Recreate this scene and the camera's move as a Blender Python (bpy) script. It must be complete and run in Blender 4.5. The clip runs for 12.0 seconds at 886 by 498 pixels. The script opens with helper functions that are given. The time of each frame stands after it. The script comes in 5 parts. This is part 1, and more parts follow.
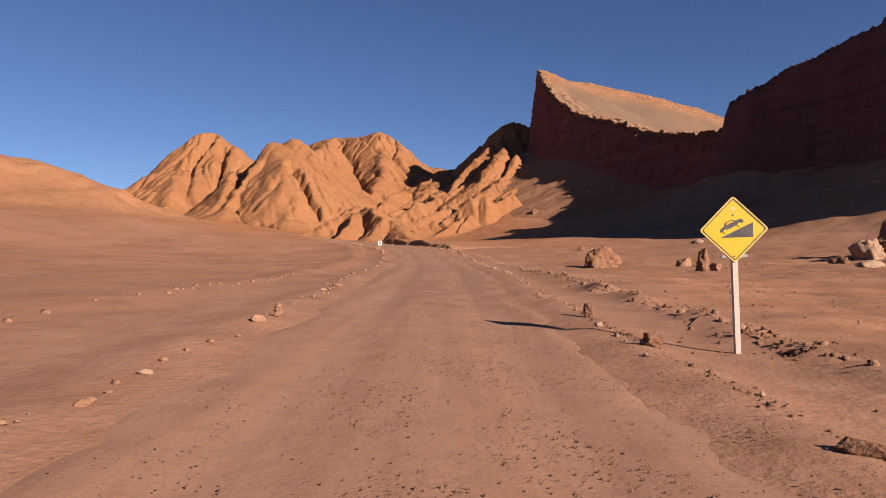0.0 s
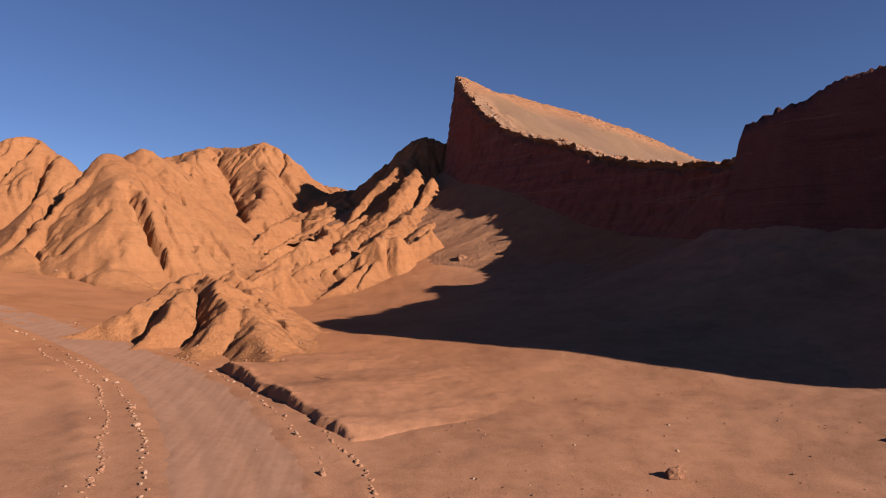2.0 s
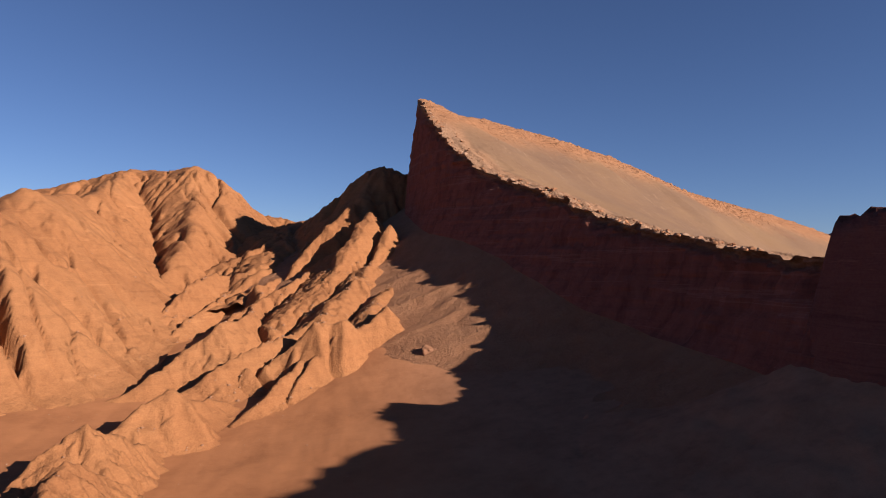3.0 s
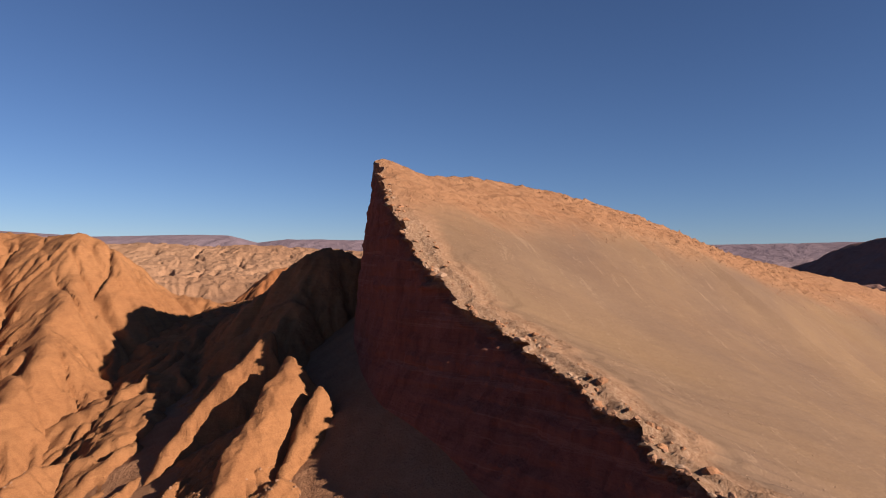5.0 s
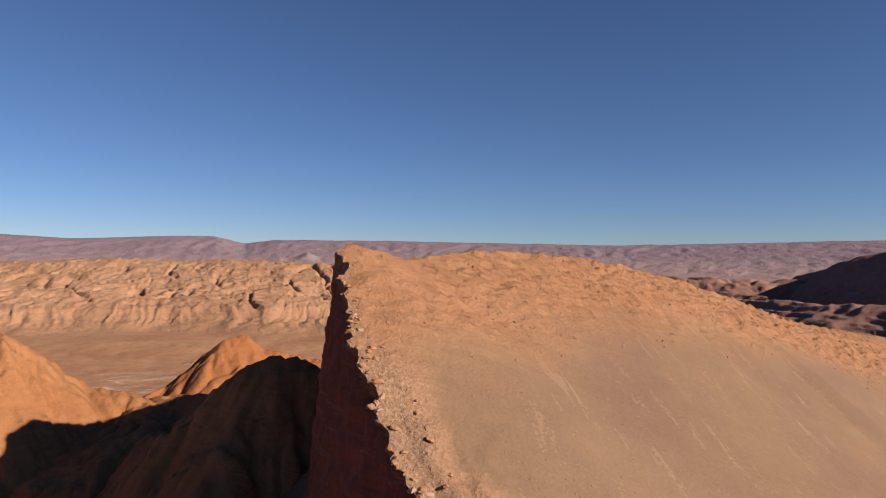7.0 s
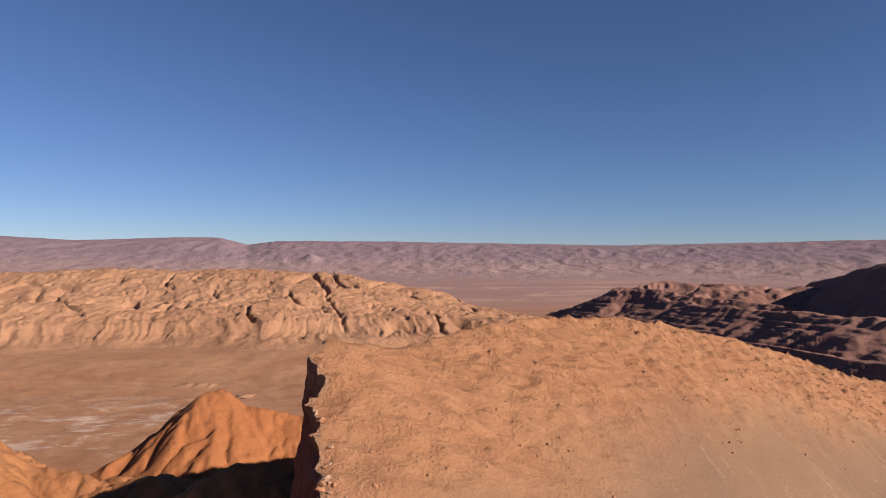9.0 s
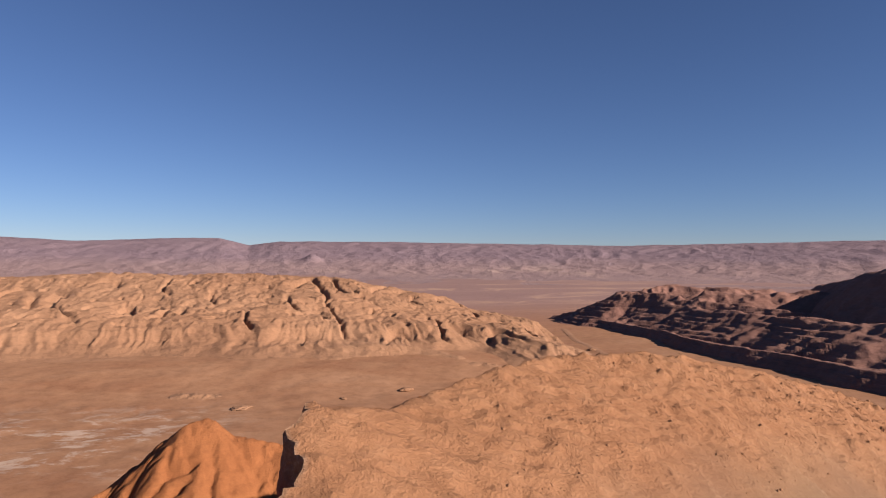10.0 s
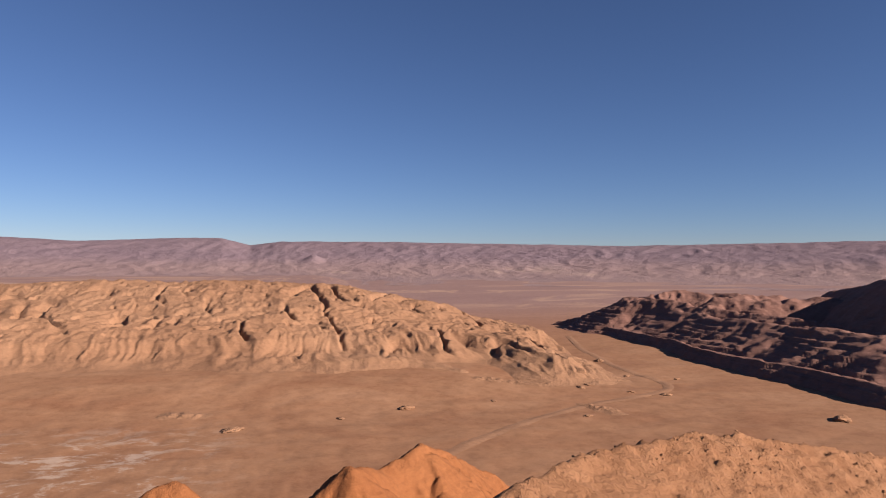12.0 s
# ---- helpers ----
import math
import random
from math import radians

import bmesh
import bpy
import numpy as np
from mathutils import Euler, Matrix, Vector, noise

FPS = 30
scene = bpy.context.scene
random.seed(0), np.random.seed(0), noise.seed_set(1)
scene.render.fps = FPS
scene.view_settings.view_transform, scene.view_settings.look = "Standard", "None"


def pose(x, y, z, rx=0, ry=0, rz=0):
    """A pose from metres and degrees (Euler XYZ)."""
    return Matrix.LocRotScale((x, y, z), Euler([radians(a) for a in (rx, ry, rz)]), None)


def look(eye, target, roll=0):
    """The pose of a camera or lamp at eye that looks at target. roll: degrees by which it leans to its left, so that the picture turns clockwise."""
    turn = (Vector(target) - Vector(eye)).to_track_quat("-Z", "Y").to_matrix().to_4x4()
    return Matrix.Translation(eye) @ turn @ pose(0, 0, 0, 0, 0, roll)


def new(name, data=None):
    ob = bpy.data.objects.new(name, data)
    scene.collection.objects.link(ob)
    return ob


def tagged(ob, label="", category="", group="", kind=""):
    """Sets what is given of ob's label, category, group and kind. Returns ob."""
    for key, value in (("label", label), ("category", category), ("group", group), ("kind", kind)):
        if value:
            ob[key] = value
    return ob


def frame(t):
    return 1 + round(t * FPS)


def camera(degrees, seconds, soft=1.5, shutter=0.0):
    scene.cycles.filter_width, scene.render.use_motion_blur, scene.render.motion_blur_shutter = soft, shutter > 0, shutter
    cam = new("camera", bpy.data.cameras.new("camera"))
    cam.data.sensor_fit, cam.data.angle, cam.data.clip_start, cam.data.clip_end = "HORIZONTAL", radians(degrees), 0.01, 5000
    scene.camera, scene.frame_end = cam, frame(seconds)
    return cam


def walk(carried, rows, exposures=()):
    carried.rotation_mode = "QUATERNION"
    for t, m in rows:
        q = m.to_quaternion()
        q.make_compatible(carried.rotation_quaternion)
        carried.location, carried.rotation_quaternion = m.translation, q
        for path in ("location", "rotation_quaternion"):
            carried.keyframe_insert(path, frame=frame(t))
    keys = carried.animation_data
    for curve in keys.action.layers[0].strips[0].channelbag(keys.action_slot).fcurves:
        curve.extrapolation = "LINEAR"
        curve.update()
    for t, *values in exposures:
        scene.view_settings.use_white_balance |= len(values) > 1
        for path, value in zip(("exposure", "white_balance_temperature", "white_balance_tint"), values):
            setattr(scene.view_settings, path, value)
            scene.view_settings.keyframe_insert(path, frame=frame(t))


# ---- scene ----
cam = camera(67.2, 12.0, soft=1.0)
PATH = [
    (0, pose(0.666, 1.035, 1.186, 90.33, -0.24, 1.06)),
    (0.1, pose(0.610, 2.330, 1.200, 90.39, -0.25, 1.07)),
    (0.3, pose(0.510, 4.150, 1.245, 90.50, -0.26, 1.10)),
    (0.5, pose(0.404, 6.703, 1.321, 90.62, -0.27, 1.12)),
    (1, pose(-0.139, 17.271, 2.641, 90.96, -0.32, 1.14)),
    (1.5, pose(-0.415, 31.021, 5.235, 91.25, -0.55, -3.40)),
    (2, pose(0.188, 44.893, 10.618, 91.34, -0.69, -7.63)),
    (2.5, pose(1.565, 61.35, 19.08, 91.40, -0.81, -10.27)),
    (2.7, pose(2.126, 66.695, 21.326, 91.53, -0.97, -11.14)),
    (4.3, pose(14.343, 110.442, 42.768, 91.10, -0.72, -11.10)),
    (4.5, pose(15.075, 115.974, 45.275, 91.06, -0.69, -11.45)),
    (5, pose(17.402, 129.260, 51.171, 91.06, -0.68, -12.36)),
    (5.5, pose(19.826, 142.349, 57.082, 90.95, -0.59, -13.22)),
    (6, pose(22.060, 153.709, 62.244, 90.90, -0.48, -13.45)),
    (6.5, pose(23.519, 160.346, 65.181, 90.88, -0.45, -13.31)),
    (7, pose(24.797, 166.838, 68.138, 90.87, -0.44, -13.26)),
    (9, pose(29.003, 187.046, 77.877, 90.79, -0.26, -12.90)),
    (9.5, pose(30.063, 191.821, 79.974, 90.79, -0.26, -12.84)),
    (10, pose(31.090, 196.416, 82.058, 90.78, -0.25, -12.79)),
    (10.5, pose(32.084, 201.115, 84.151, 90.75, -0.19, -12.74)),
    (11, pose(33.081, 205.547, 86.008, 90.72, -0.25, -12.71)),
    (11.5, pose(33.827, 209.751, 87.750, 90.70, -0.25, -12.68)),
    (12, pose(34.909, 214.339, 89.163, 90.70, -0.28, -12.61)),
]
walk(cam, PATH, [(0, 1.22, 6500, 17), (2, 1.22, 6500, 20), (4.5, 1.17, 6500, 13), (7, 1.17, 6500, 13), (9, 1.19, 6500, 17), (12, 1.19, 6500, 17)])

# ---- light ----
SUN_FROM = Vector((0.766, -0.643, 0.46)).normalized()
world = bpy.data.worlds.new("desert_sky")
scene.world = world
world.use_nodes = True
wn = world.node_tree.nodes
sky = wn.new("ShaderNodeTexSky")
sky.sky_type = "NISHITA"
sky.sun_disc = False
sky.sun_elevation = math.asin(SUN_FROM.z)
sky.sun_rotation = math.atan2(SUN_FROM.x, SUN_FROM.y)
sky.altitude = 2400
sky.air_density = 1.0
sky.dust_density = 0.25
sky.ozone_density = 6.0
wn["Background"].inputs["Strength"].default_value = 0.0358
violet = wn.new("ShaderNodeMix")
violet.data_type, violet.blend_type = "RGBA", "MULTIPLY"
violet.inputs[0].default_value = 1.0
violet.inputs[7].default_value = (1.03, 0.97, 1.0, 1)
world.node_tree.links.new(sky.outputs[0], violet.inputs[6])
world.node_tree.links.new(violet.outputs[2], wn["Background"].inputs["Color"])

sun = new("sun", bpy.data.lights.new("sun", "SUN"))
sun.data.energy = 5.0
sun.data.angle = radians(0.5)
sun.data.color = (1.0, 0.86, 0.70)
sun.matrix_world = look(SUN_FROM * 100, (0, 0, 0))

# ---- noise on arrays ----
PERM = np.random.RandomState(7).permutation(256)
PERM = np.concatenate([PERM, PERM, PERM])


def fade(t):
    return t * t * t * (t * (t * 6 - 15) + 10)


def noise2(x, y, seed=0):
    """Gradient noise, about -0.7 to 0.7."""
    x, y = np.asarray(x, float) + seed * 17.31, np.asarray(y, float) - seed * 9.77
    ix, iy = np.floor(x).astype(int), np.floor(y).astype(int)
    fx, fy = x - ix, y - iy
    u, v = fade(fx), fade(fy)

    def corner(a, b):
        h = PERM[(PERM[(ix + a) & 255] + iy + b) & 255] * (2 * np.pi / 256)
        return np.cos(h) * (fx - a) + np.sin(h) * (fy - b)

    a = corner(0, 0) * (1 - u) + corner(1, 0) * u
    b = corner(0, 1) * (1 - u) + corner(1, 1) * u
    return a * (1 - v) + b * v


def fbm(x, y, octaves=4, seed=0, gain=0.5):
    s, amp, f = 0, 1.0, 1.0
    for k in range(octaves):
        s = s + amp * noise2(x * f, y * f, seed + k * 3)
        amp, f = amp * gain, f * 2.03
    return s


def ridged(x, y, octaves=3, seed=0, gain=0.5):
    """Sharp crests at 1, round hollows towards 0."""
    s, amp, f, total = 0, 1.0, 1.0, 0
    for k in range(octaves):
        s = s + amp * (1 - np.minimum(1, np.abs(noise2(x * f, y * f, seed + k * 5)) * 2.2))
        total += amp
        amp, f = amp * gain, f * 2.1
    return s / total


def step01(x, a, b):
    t = np.clip((x - a) / (b - a), 0, 1)
    return t * t * (3 - 2 * t)


# ---- materials ----
def mat_nodes(name):
    m = bpy.data.materials.new(name)
    m.use_nodes = True
    return m, m.node_tree.nodes, m.node_tree.links, m.node_tree.nodes["Principled BSDF"]


def noise_node(nodes, links, vec, scale, detail=6, rough=0.6, dist=0.0):
    n = nodes.new("ShaderNodeTexNoise")
    n.inputs["Scale"].default_value = scale
    n.inputs["Detail"].default_value = detail
    n.inputs["Roughness"].default_value = rough
    n.inputs["Distortion"].default_value = dist
    links.new(vec, n.inputs["Vector"])
    return n.outputs["Fac"]


def ramp(nodes, links, fac, stops):
    r = nodes.new("ShaderNodeValToRGB")
    e = r.color_ramp.elements
    while len(e) < len(stops):
        e.new(0.5)
    for el, (pos, col) in zip(e, stops):
        el.position = pos
        el.color = (*col, 1) if len(col) == 3 else col
    links.new(fac, r.inputs["Fac"])
    return r.outputs["Color"]


def mix(nodes, links, fac, a, b, blend="MIX"):
    m = nodes.new("ShaderNodeMix")
    m.data_type, m.blend_type = "RGBA", blend
    for sock, val in ((m.inputs[0], fac), (m.inputs[6], a), (m.inputs[7], b)):
        if isinstance(val, (int, float)):
            sock.default_value = val
        elif isinstance(val, tuple):
            sock.default_value = (*val, 1)
        else:
            links.new(val, sock)
    return m.outputs[2]


def math_node(nodes, links, op, a, b=0.0):
    m = nodes.new("ShaderNodeMath")
    m.operation = op
    for sock, val in ((m.inputs[0], a), (m.inputs[1], b)):
        if isinstance(val, (int, float)):
            sock.default_value = val
        else:
            links.new(val, sock)
    return m.outputs[0]


def bump(nodes, links, height, strength, distance, normal=None):
    b = nodes.new("ShaderNodeBump")
    b.inputs["Strength"].default_value = strength
    b.inputs["Distance"].default_value = distance
    links.new(height, b.inputs["Height"])
    if normal:
        links.new(normal, b.inputs["Normal"])
    return b.outputs["Normal"]


def place_vec(nodes, links, scale=(1, 1, 1), turn=(0, 0, 0)):
    g = nodes.new("ShaderNodeNewGeometry")
    mp = nodes.new("ShaderNodeMapping")
    mp.inputs["Scale"].default_value = scale
    mp.inputs["Rotation"].default_value = [radians(a) for a in turn]
    links.new(g.outputs["Position"], mp.inputs["Vector"])
    return mp.outputs["Vector"]


def earth_material(name, pale, mid, deep, big=0.03, fine=1.2, grain=9.0, strata=0.0, relief=0.25, grit=0.04, tilt=(12, -20, 0)):
    """Bare desert rock or sand: stains, grain, layers of stone, fine relief."""
    pale, mid, deep = (tuple(c * 0.6 for c in q) for q in (pale, mid, deep))
    m, n, l, bsdf = mat_nodes(name)
    v = place_vec(n, l)
    stain = noise_node(n, l, v, big, 5, 0.62, 0.6)
    grainy = noise_node(n, l, v, fine, 8, 0.68)
    dust = noise_node(n, l, v, grain, 4, 0.6)
    col = ramp(n, l, stain, [(0.32, deep), (0.5, mid), (0.68, pale)])
    col = mix(n, l, 0.45, col, ramp(n, l, grainy, [(0.3, tuple(c * 0.55 for c in deep)), (0.52, mid), (0.75, pale)]))
    col = mix(n, l, 0.22, col, ramp(n, l, dust, [(0.35, tuple(c * 0.6 for c in mid)), (0.62, tuple(min(1, c * 1.25) for c in pale))]))
    height = math_node(n, l, "ADD", math_node(n, l, "MULTIPLY", grainy, 1.0), math_node(n, l, "MULTIPLY", dust, 0.12))
    if strata:
        lv = place_vec(n, l, (0.05, 0.05, 0.9), tilt)
        layer = noise_node(n, l, lv, 1.0, 5, 0.7, 0.35)
        col = mix(n, l, strata, col, ramp(n, l, layer, [(0.36, tuple(c * 0.62 for c in deep)), (0.5, mid), (0.6, deep), (0.66, tuple(min(1, c * 1.2) for c in pale))]))
        height = math_node(n, l, "ADD", height, math_node(n, l, "MULTIPLY", layer, 0.5 * strata))
    l.new(col, bsdf.inputs["Base Color"])
    bsdf.inputs["Roughness"].default_value = 0.93
    bsdf.inputs["Specular IOR Level"].default_value = 0.12
    l.new(bump(n, l, height, 1.0, relief * 1.5, bump(n, l, dust, 0.6, grit * 1.5)), bsdf.inputs["Normal"])
    return m


M_ROCK = earth_material("red_sandstone", (0.47, 0.23, 0.105), (0.385, 0.17, 0.073), (0.27, 0.108, 0.047), 0.035, 0.7, 5.0, 0.22, 0.26, 0.05)
M_REDROCK = earth_material("deep_red_rock", (0.44, 0.185, 0.078), (0.365, 0.142, 0.057), (0.26, 0.093, 0.038), 0.035, 0.7, 5.0, 0.2, 0.26, 0.05)
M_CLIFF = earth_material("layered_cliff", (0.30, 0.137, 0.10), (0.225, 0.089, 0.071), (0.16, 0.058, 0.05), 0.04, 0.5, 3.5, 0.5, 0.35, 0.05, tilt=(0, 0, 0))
# rock of the terraced range, its colours shifted to purple in place of haze
M_BEDS = earth_material("hazy_bedded_rock", (0.37, 0.215, 0.175), (0.295, 0.16, 0.13), (0.215, 0.105, 0.086), 0.02, 0.2, 1.2, 0.35, 0.6, 0.1, tilt=(0, 0, 0))
M_DIRT = earth_material("desert_ground", (0.44, 0.235, 0.142), (0.385, 0.193, 0.11), (0.32, 0.15, 0.082), 0.045, 0.8, 11.0, 0.0, 0.028, 0.010)


def ground_material():
    """Desert floor: reddish earth, salt crusts in the valley, paler mud flats in the distance."""
    m = M_DIRT
    n, l = m.node_tree.nodes, m.node_tree.links
    bsdf = n["Principled BSDF"]
    base = bsdf.inputs["Base Color"].links[0].from_socket
    g = n.new("ShaderNodeNewGeometry")
    sep = n.new("ShaderNodeSeparateXYZ")
    l.new(g.outputs["Position"], sep.inputs[0])

    def span(sock, a, b):
        r = n.new("ShaderNodeMapRange")
        r.interpolation_type = "SMOOTHSTEP"
        r.inputs[1].default_value, r.inputs[2].default_value = a, b
        l.new(sock, r.inputs[0])
        return r.outputs[0]

    v = place_vec(n, l, (1, 1.6, 1))
    patch = noise_node(n, l, v, 0.045, 7, 0.72, 0.4)
    zone = math_node(n, l, "MULTIPLY", math_node(n, l, "MULTIPLY", span(sep.outputs["Y"], 440, 480), span(sep.outputs["Y"], 590, 520)), span(sep.outputs["X"], 30, -40))
    salt = math_node(n, l, "MULTIPLY", span(patch, 0.50, 0.60), zone)
    col = mix(n, l, math_node(n, l, "MULTIPLY", salt, 0.9), base, (0.43, 0.37, 0.32))
    flats = span(sep.outputs["Y"], 800, 1700)
    bands = noise_node(n, l, place_vec(n, l, (0.0006, 0.004, 1.0)), 1.0, 5, 0.6, 0.5)
    col = mix(n, l, math_node(n, l, "MULTIPLY", flats, 0.9), col, ramp(n, l, bands, [(0.35, (0.185, 0.120, 0.116)), (0.55, (0.211, 0.139, 0.129)), (0.64, (0.301, 0.202, 0.159))]))
    valley = math_node(n, l, "MULTIPLY", span(sep.outputs["Y"], 330, 420), span(sep.outputs["Y"], 1000, 800))
    tone = noise_node(n, l, v, 0.012, 6, 0.65, 0.8)
    col = mix(n, l, math_node(n, l, "MULTIPLY", valley, 0.5), col, ramp(n, l, tone, [(0.35, (0.181, 0.090, 0.050)), (0.55, (0.249, 0.142, 0.082)), (0.7, (0.284, 0.172, 0.107))]))
    # trodden earth beside the road
    beside = math_node(n, l, "MULTIPLY", math_node(n, l, "MULTIPLY", span(sep.outputs["X"], 8.0, 4.6), span(sep.outputs["X"], -7.0, -3.2)), span(sep.outputs["Y"], 72, 50))
    col = mix(n, l, math_node(n, l, "MULTIPLY", beside, 0.8), col, ramp(n, l, noise_node(n, l, place_vec(n, l), 1.6, 8, 0.7), [(0.32, (0.205, 0.106, 0.065)), (0.5, (0.236, 0.127, 0.080)), (0.68, (0.264, 0.149, 0.098))]))
    # redder earth between the outcrops
    red = math_node(n, l, "MULTIPLY", math_node(n, l, "MULTIPLY", span(sep.outputs["Y"], 70, 118), span(sep.outputs["Y"], 420, 340)), span(sep.outputs["X"], 34, 4))
    col = mix(n, l, math_node(n, l, "MULTIPLY", red, 0.95), col, ramp(n, l, tone, [(0.35, (0.230, 0.096, 0.042)), (0.65, (0.280, 0.123, 0.056))]))
    # weathered mottling all over
    fleck = noise_node(n, l, place_vec(n, l), 0.16, 7, 0.7, 0.3)
    col = mix(n, l, 0.5, col, ramp(n, l, fleck, [(0.36, (0.72, 0.68, 0.66)), (0.5, (1.0, 1.0, 1.0)), (0.64, (1.16, 1.18, 1.2))]), "MULTIPLY")
    l.new(col, bsdf.inputs["Base Color"])
    return m


M_ROAD = earth_material("gravel_road", (0.445, 0.252, 0.165), (0.395, 0.213, 0.135), (0.335, 0.173, 0.106), 0.25, 2.2, 30.0, 0.0, 0.003, 0.003)


def wheel_streaks(m):
    """Long faint streaks that wheels leave along the road."""
    n, l = m.node_tree.nodes, m.node_tree.links
    bsdf = n["Principled BSDF"]
    base = bsdf.inputs["Base Color"].links[0].from_socket
    line = noise_node(n, l, place_vec(n, l, (2.4, 0.10, 1)), 1.0, 5, 0.62, 0.15)
    l.new(mix(n, l, 0.28, base, ramp(n, l, line, [(0.36, (0.163, 0.084, 0.053)), (0.5, (0.237, 0.129, 0.083)), (0.66, (0.310, 0.185, 0.127))])), bsdf.inputs["Base Color"])


wheel_streaks(M_ROAD)
M_TRACK = earth_material("pale_track", (0.43, 0.25, 0.155), (0.37, 0.205, 0.125), (0.31, 0.165, 0.098), 0.03, 0.5, 5.0, 0.0, 0.05, 0.02)
M_STONE = earth_material("loose_stone", (0.46, 0.27, 0.17), (0.36, 0.19, 0.115), (0.25, 0.12, 0.075), 0.8, 5.0, 26.0, 0.0, 0.03, 0.01)
M_RUBBLE = earth_material("broken_red_rock", (0.50, 0.27, 0.155), (0.42, 0.20, 0.105), (0.30, 0.13, 0.065), 0.3, 2.0, 12.0, 0.0, 0.08, 0.02)
M_PALE = earth_material("pale_stone", (0.52, 0.36, 0.26), (0.43, 0.275, 0.185), (0.35, 0.20, 0.13), 0.8, 5.0, 26.0, 0.0, 0.03, 0.01)
M_BADLAND = earth_material("pale_badland_clay", (0.47, 0.28, 0.175), (0.40, 0.22, 0.13), (0.31, 0.158, 0.092), 0.008, 0.35, 1.6, 0.15, 0.55, 0.2)
# the purple haze of distance is mixed into these rock colours
M_FAR = earth_material("haze_tinted_range", (0.315, 0.24, 0.275), (0.27, 0.20, 0.237), (0.22, 0.158, 0.195), 0.003, 0.025, 0.09, 0.35, 6, 2.0)

M_BOULDER = earth_material("brown_boulder", (0.43, 0.23, 0.14), (0.35, 0.175, 0.102), (0.235, 0.112, 0.066), 0.9, 4.0, 22.0, 0.0, 0.10, 0.02)
M_KNOB = earth_material("hard_crust", (0.44, 0.245, 0.145), (0.385, 0.20, 0.112), (0.30, 0.145, 0.078), 0.3, 2.0, 12.0, 0.0, 0.06, 0.02)
M_MOUND = earth_material("orange_sand_mound", (0.47, 0.235, 0.125), (0.40, 0.188, 0.096), (0.32, 0.14, 0.07), 0.04, 0.6, 6.0, 0.08, 0.15, 0.03)
M_GRIT = earth_material("dark_grit", (0.26, 0.15, 0.11), (0.19, 0.105, 0.075), (0.12, 0.065, 0.05), 0.8, 6.0, 40.0, 0.0, 0.01, 0.004)



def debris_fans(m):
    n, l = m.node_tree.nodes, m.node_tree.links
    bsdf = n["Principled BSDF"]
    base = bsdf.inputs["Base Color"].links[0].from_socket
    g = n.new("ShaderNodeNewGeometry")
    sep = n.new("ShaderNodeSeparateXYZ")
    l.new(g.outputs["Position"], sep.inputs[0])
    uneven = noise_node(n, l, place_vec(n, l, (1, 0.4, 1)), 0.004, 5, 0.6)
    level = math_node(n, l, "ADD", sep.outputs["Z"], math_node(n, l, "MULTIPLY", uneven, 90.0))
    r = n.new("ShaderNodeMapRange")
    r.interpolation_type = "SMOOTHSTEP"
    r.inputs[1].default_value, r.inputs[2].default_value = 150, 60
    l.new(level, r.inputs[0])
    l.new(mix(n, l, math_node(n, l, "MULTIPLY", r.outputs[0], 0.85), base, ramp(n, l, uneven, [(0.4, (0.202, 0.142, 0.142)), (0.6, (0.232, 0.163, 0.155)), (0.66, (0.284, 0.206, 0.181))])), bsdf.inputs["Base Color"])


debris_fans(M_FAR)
ground_material()


# ---- mesh builders ----
def grid_object(name, x, y, z, material, keep=None, attrs=None):
    """A sheet of quads from three arrays of the same shape."""
    rows, cols = x.shape
    index = np.arange(rows * cols).reshape(rows, cols)
    quads = np.stack([index[:-1, :-1], index[:-1, 1:], index[1:, 1:], index[1:, :-1]], -1).reshape(-1, 4)
    if keep is not None:
        k = keep.reshape(-1)
        quads = quads[k[quads].any(1)]
    used, inverse = np.unique(quads, return_inverse=True)
    quads = inverse.reshape(-1, 4)
    co = np.stack([x.reshape(-1), y.reshape(-1), z.reshape(-1)], -1)[used]
    me = bpy.data.meshes.new(name)
    me.vertices.add(len(co))
    me.vertices.foreach_set("co", co.reshape(-1).astype(np.float32))
    me.loops.add(quads.size)
    me.loops.foreach_set("vertex_index", quads.reshape(-1).astype(np.int32))
    me.polygons.add(len(quads))
    me.polygons.foreach_set("loop_start", np.arange(0, quads.size, 4, dtype=np.int32))
    me.polygons.foreach_set("use_smooth", np.ones(len(quads), bool))
    for key, values in (attrs or {}).items():
        at = me.attributes.new(key, "FLOAT", "POINT")
        at.data.foreach_set("value", values.reshape(-1)[used].astype(np.float32))
    me.update(calc_edges=True)
    me.validate()
    me.materials.append(material)
    return new(name, me)


def part(name, bm, material, parent, label=""):
    """One mesh under a thing or under a part."""
    me = bpy.data.meshes.new(name)
    bm.to_mesh(me)
    bm.free()
    me.materials.append(material)
    ob = new(name, me)
    ob.parent = parent
    return tagged(ob, label)


def under(ob, parent, label=""):
    ob.parent = parent
    return tagged(ob, label)


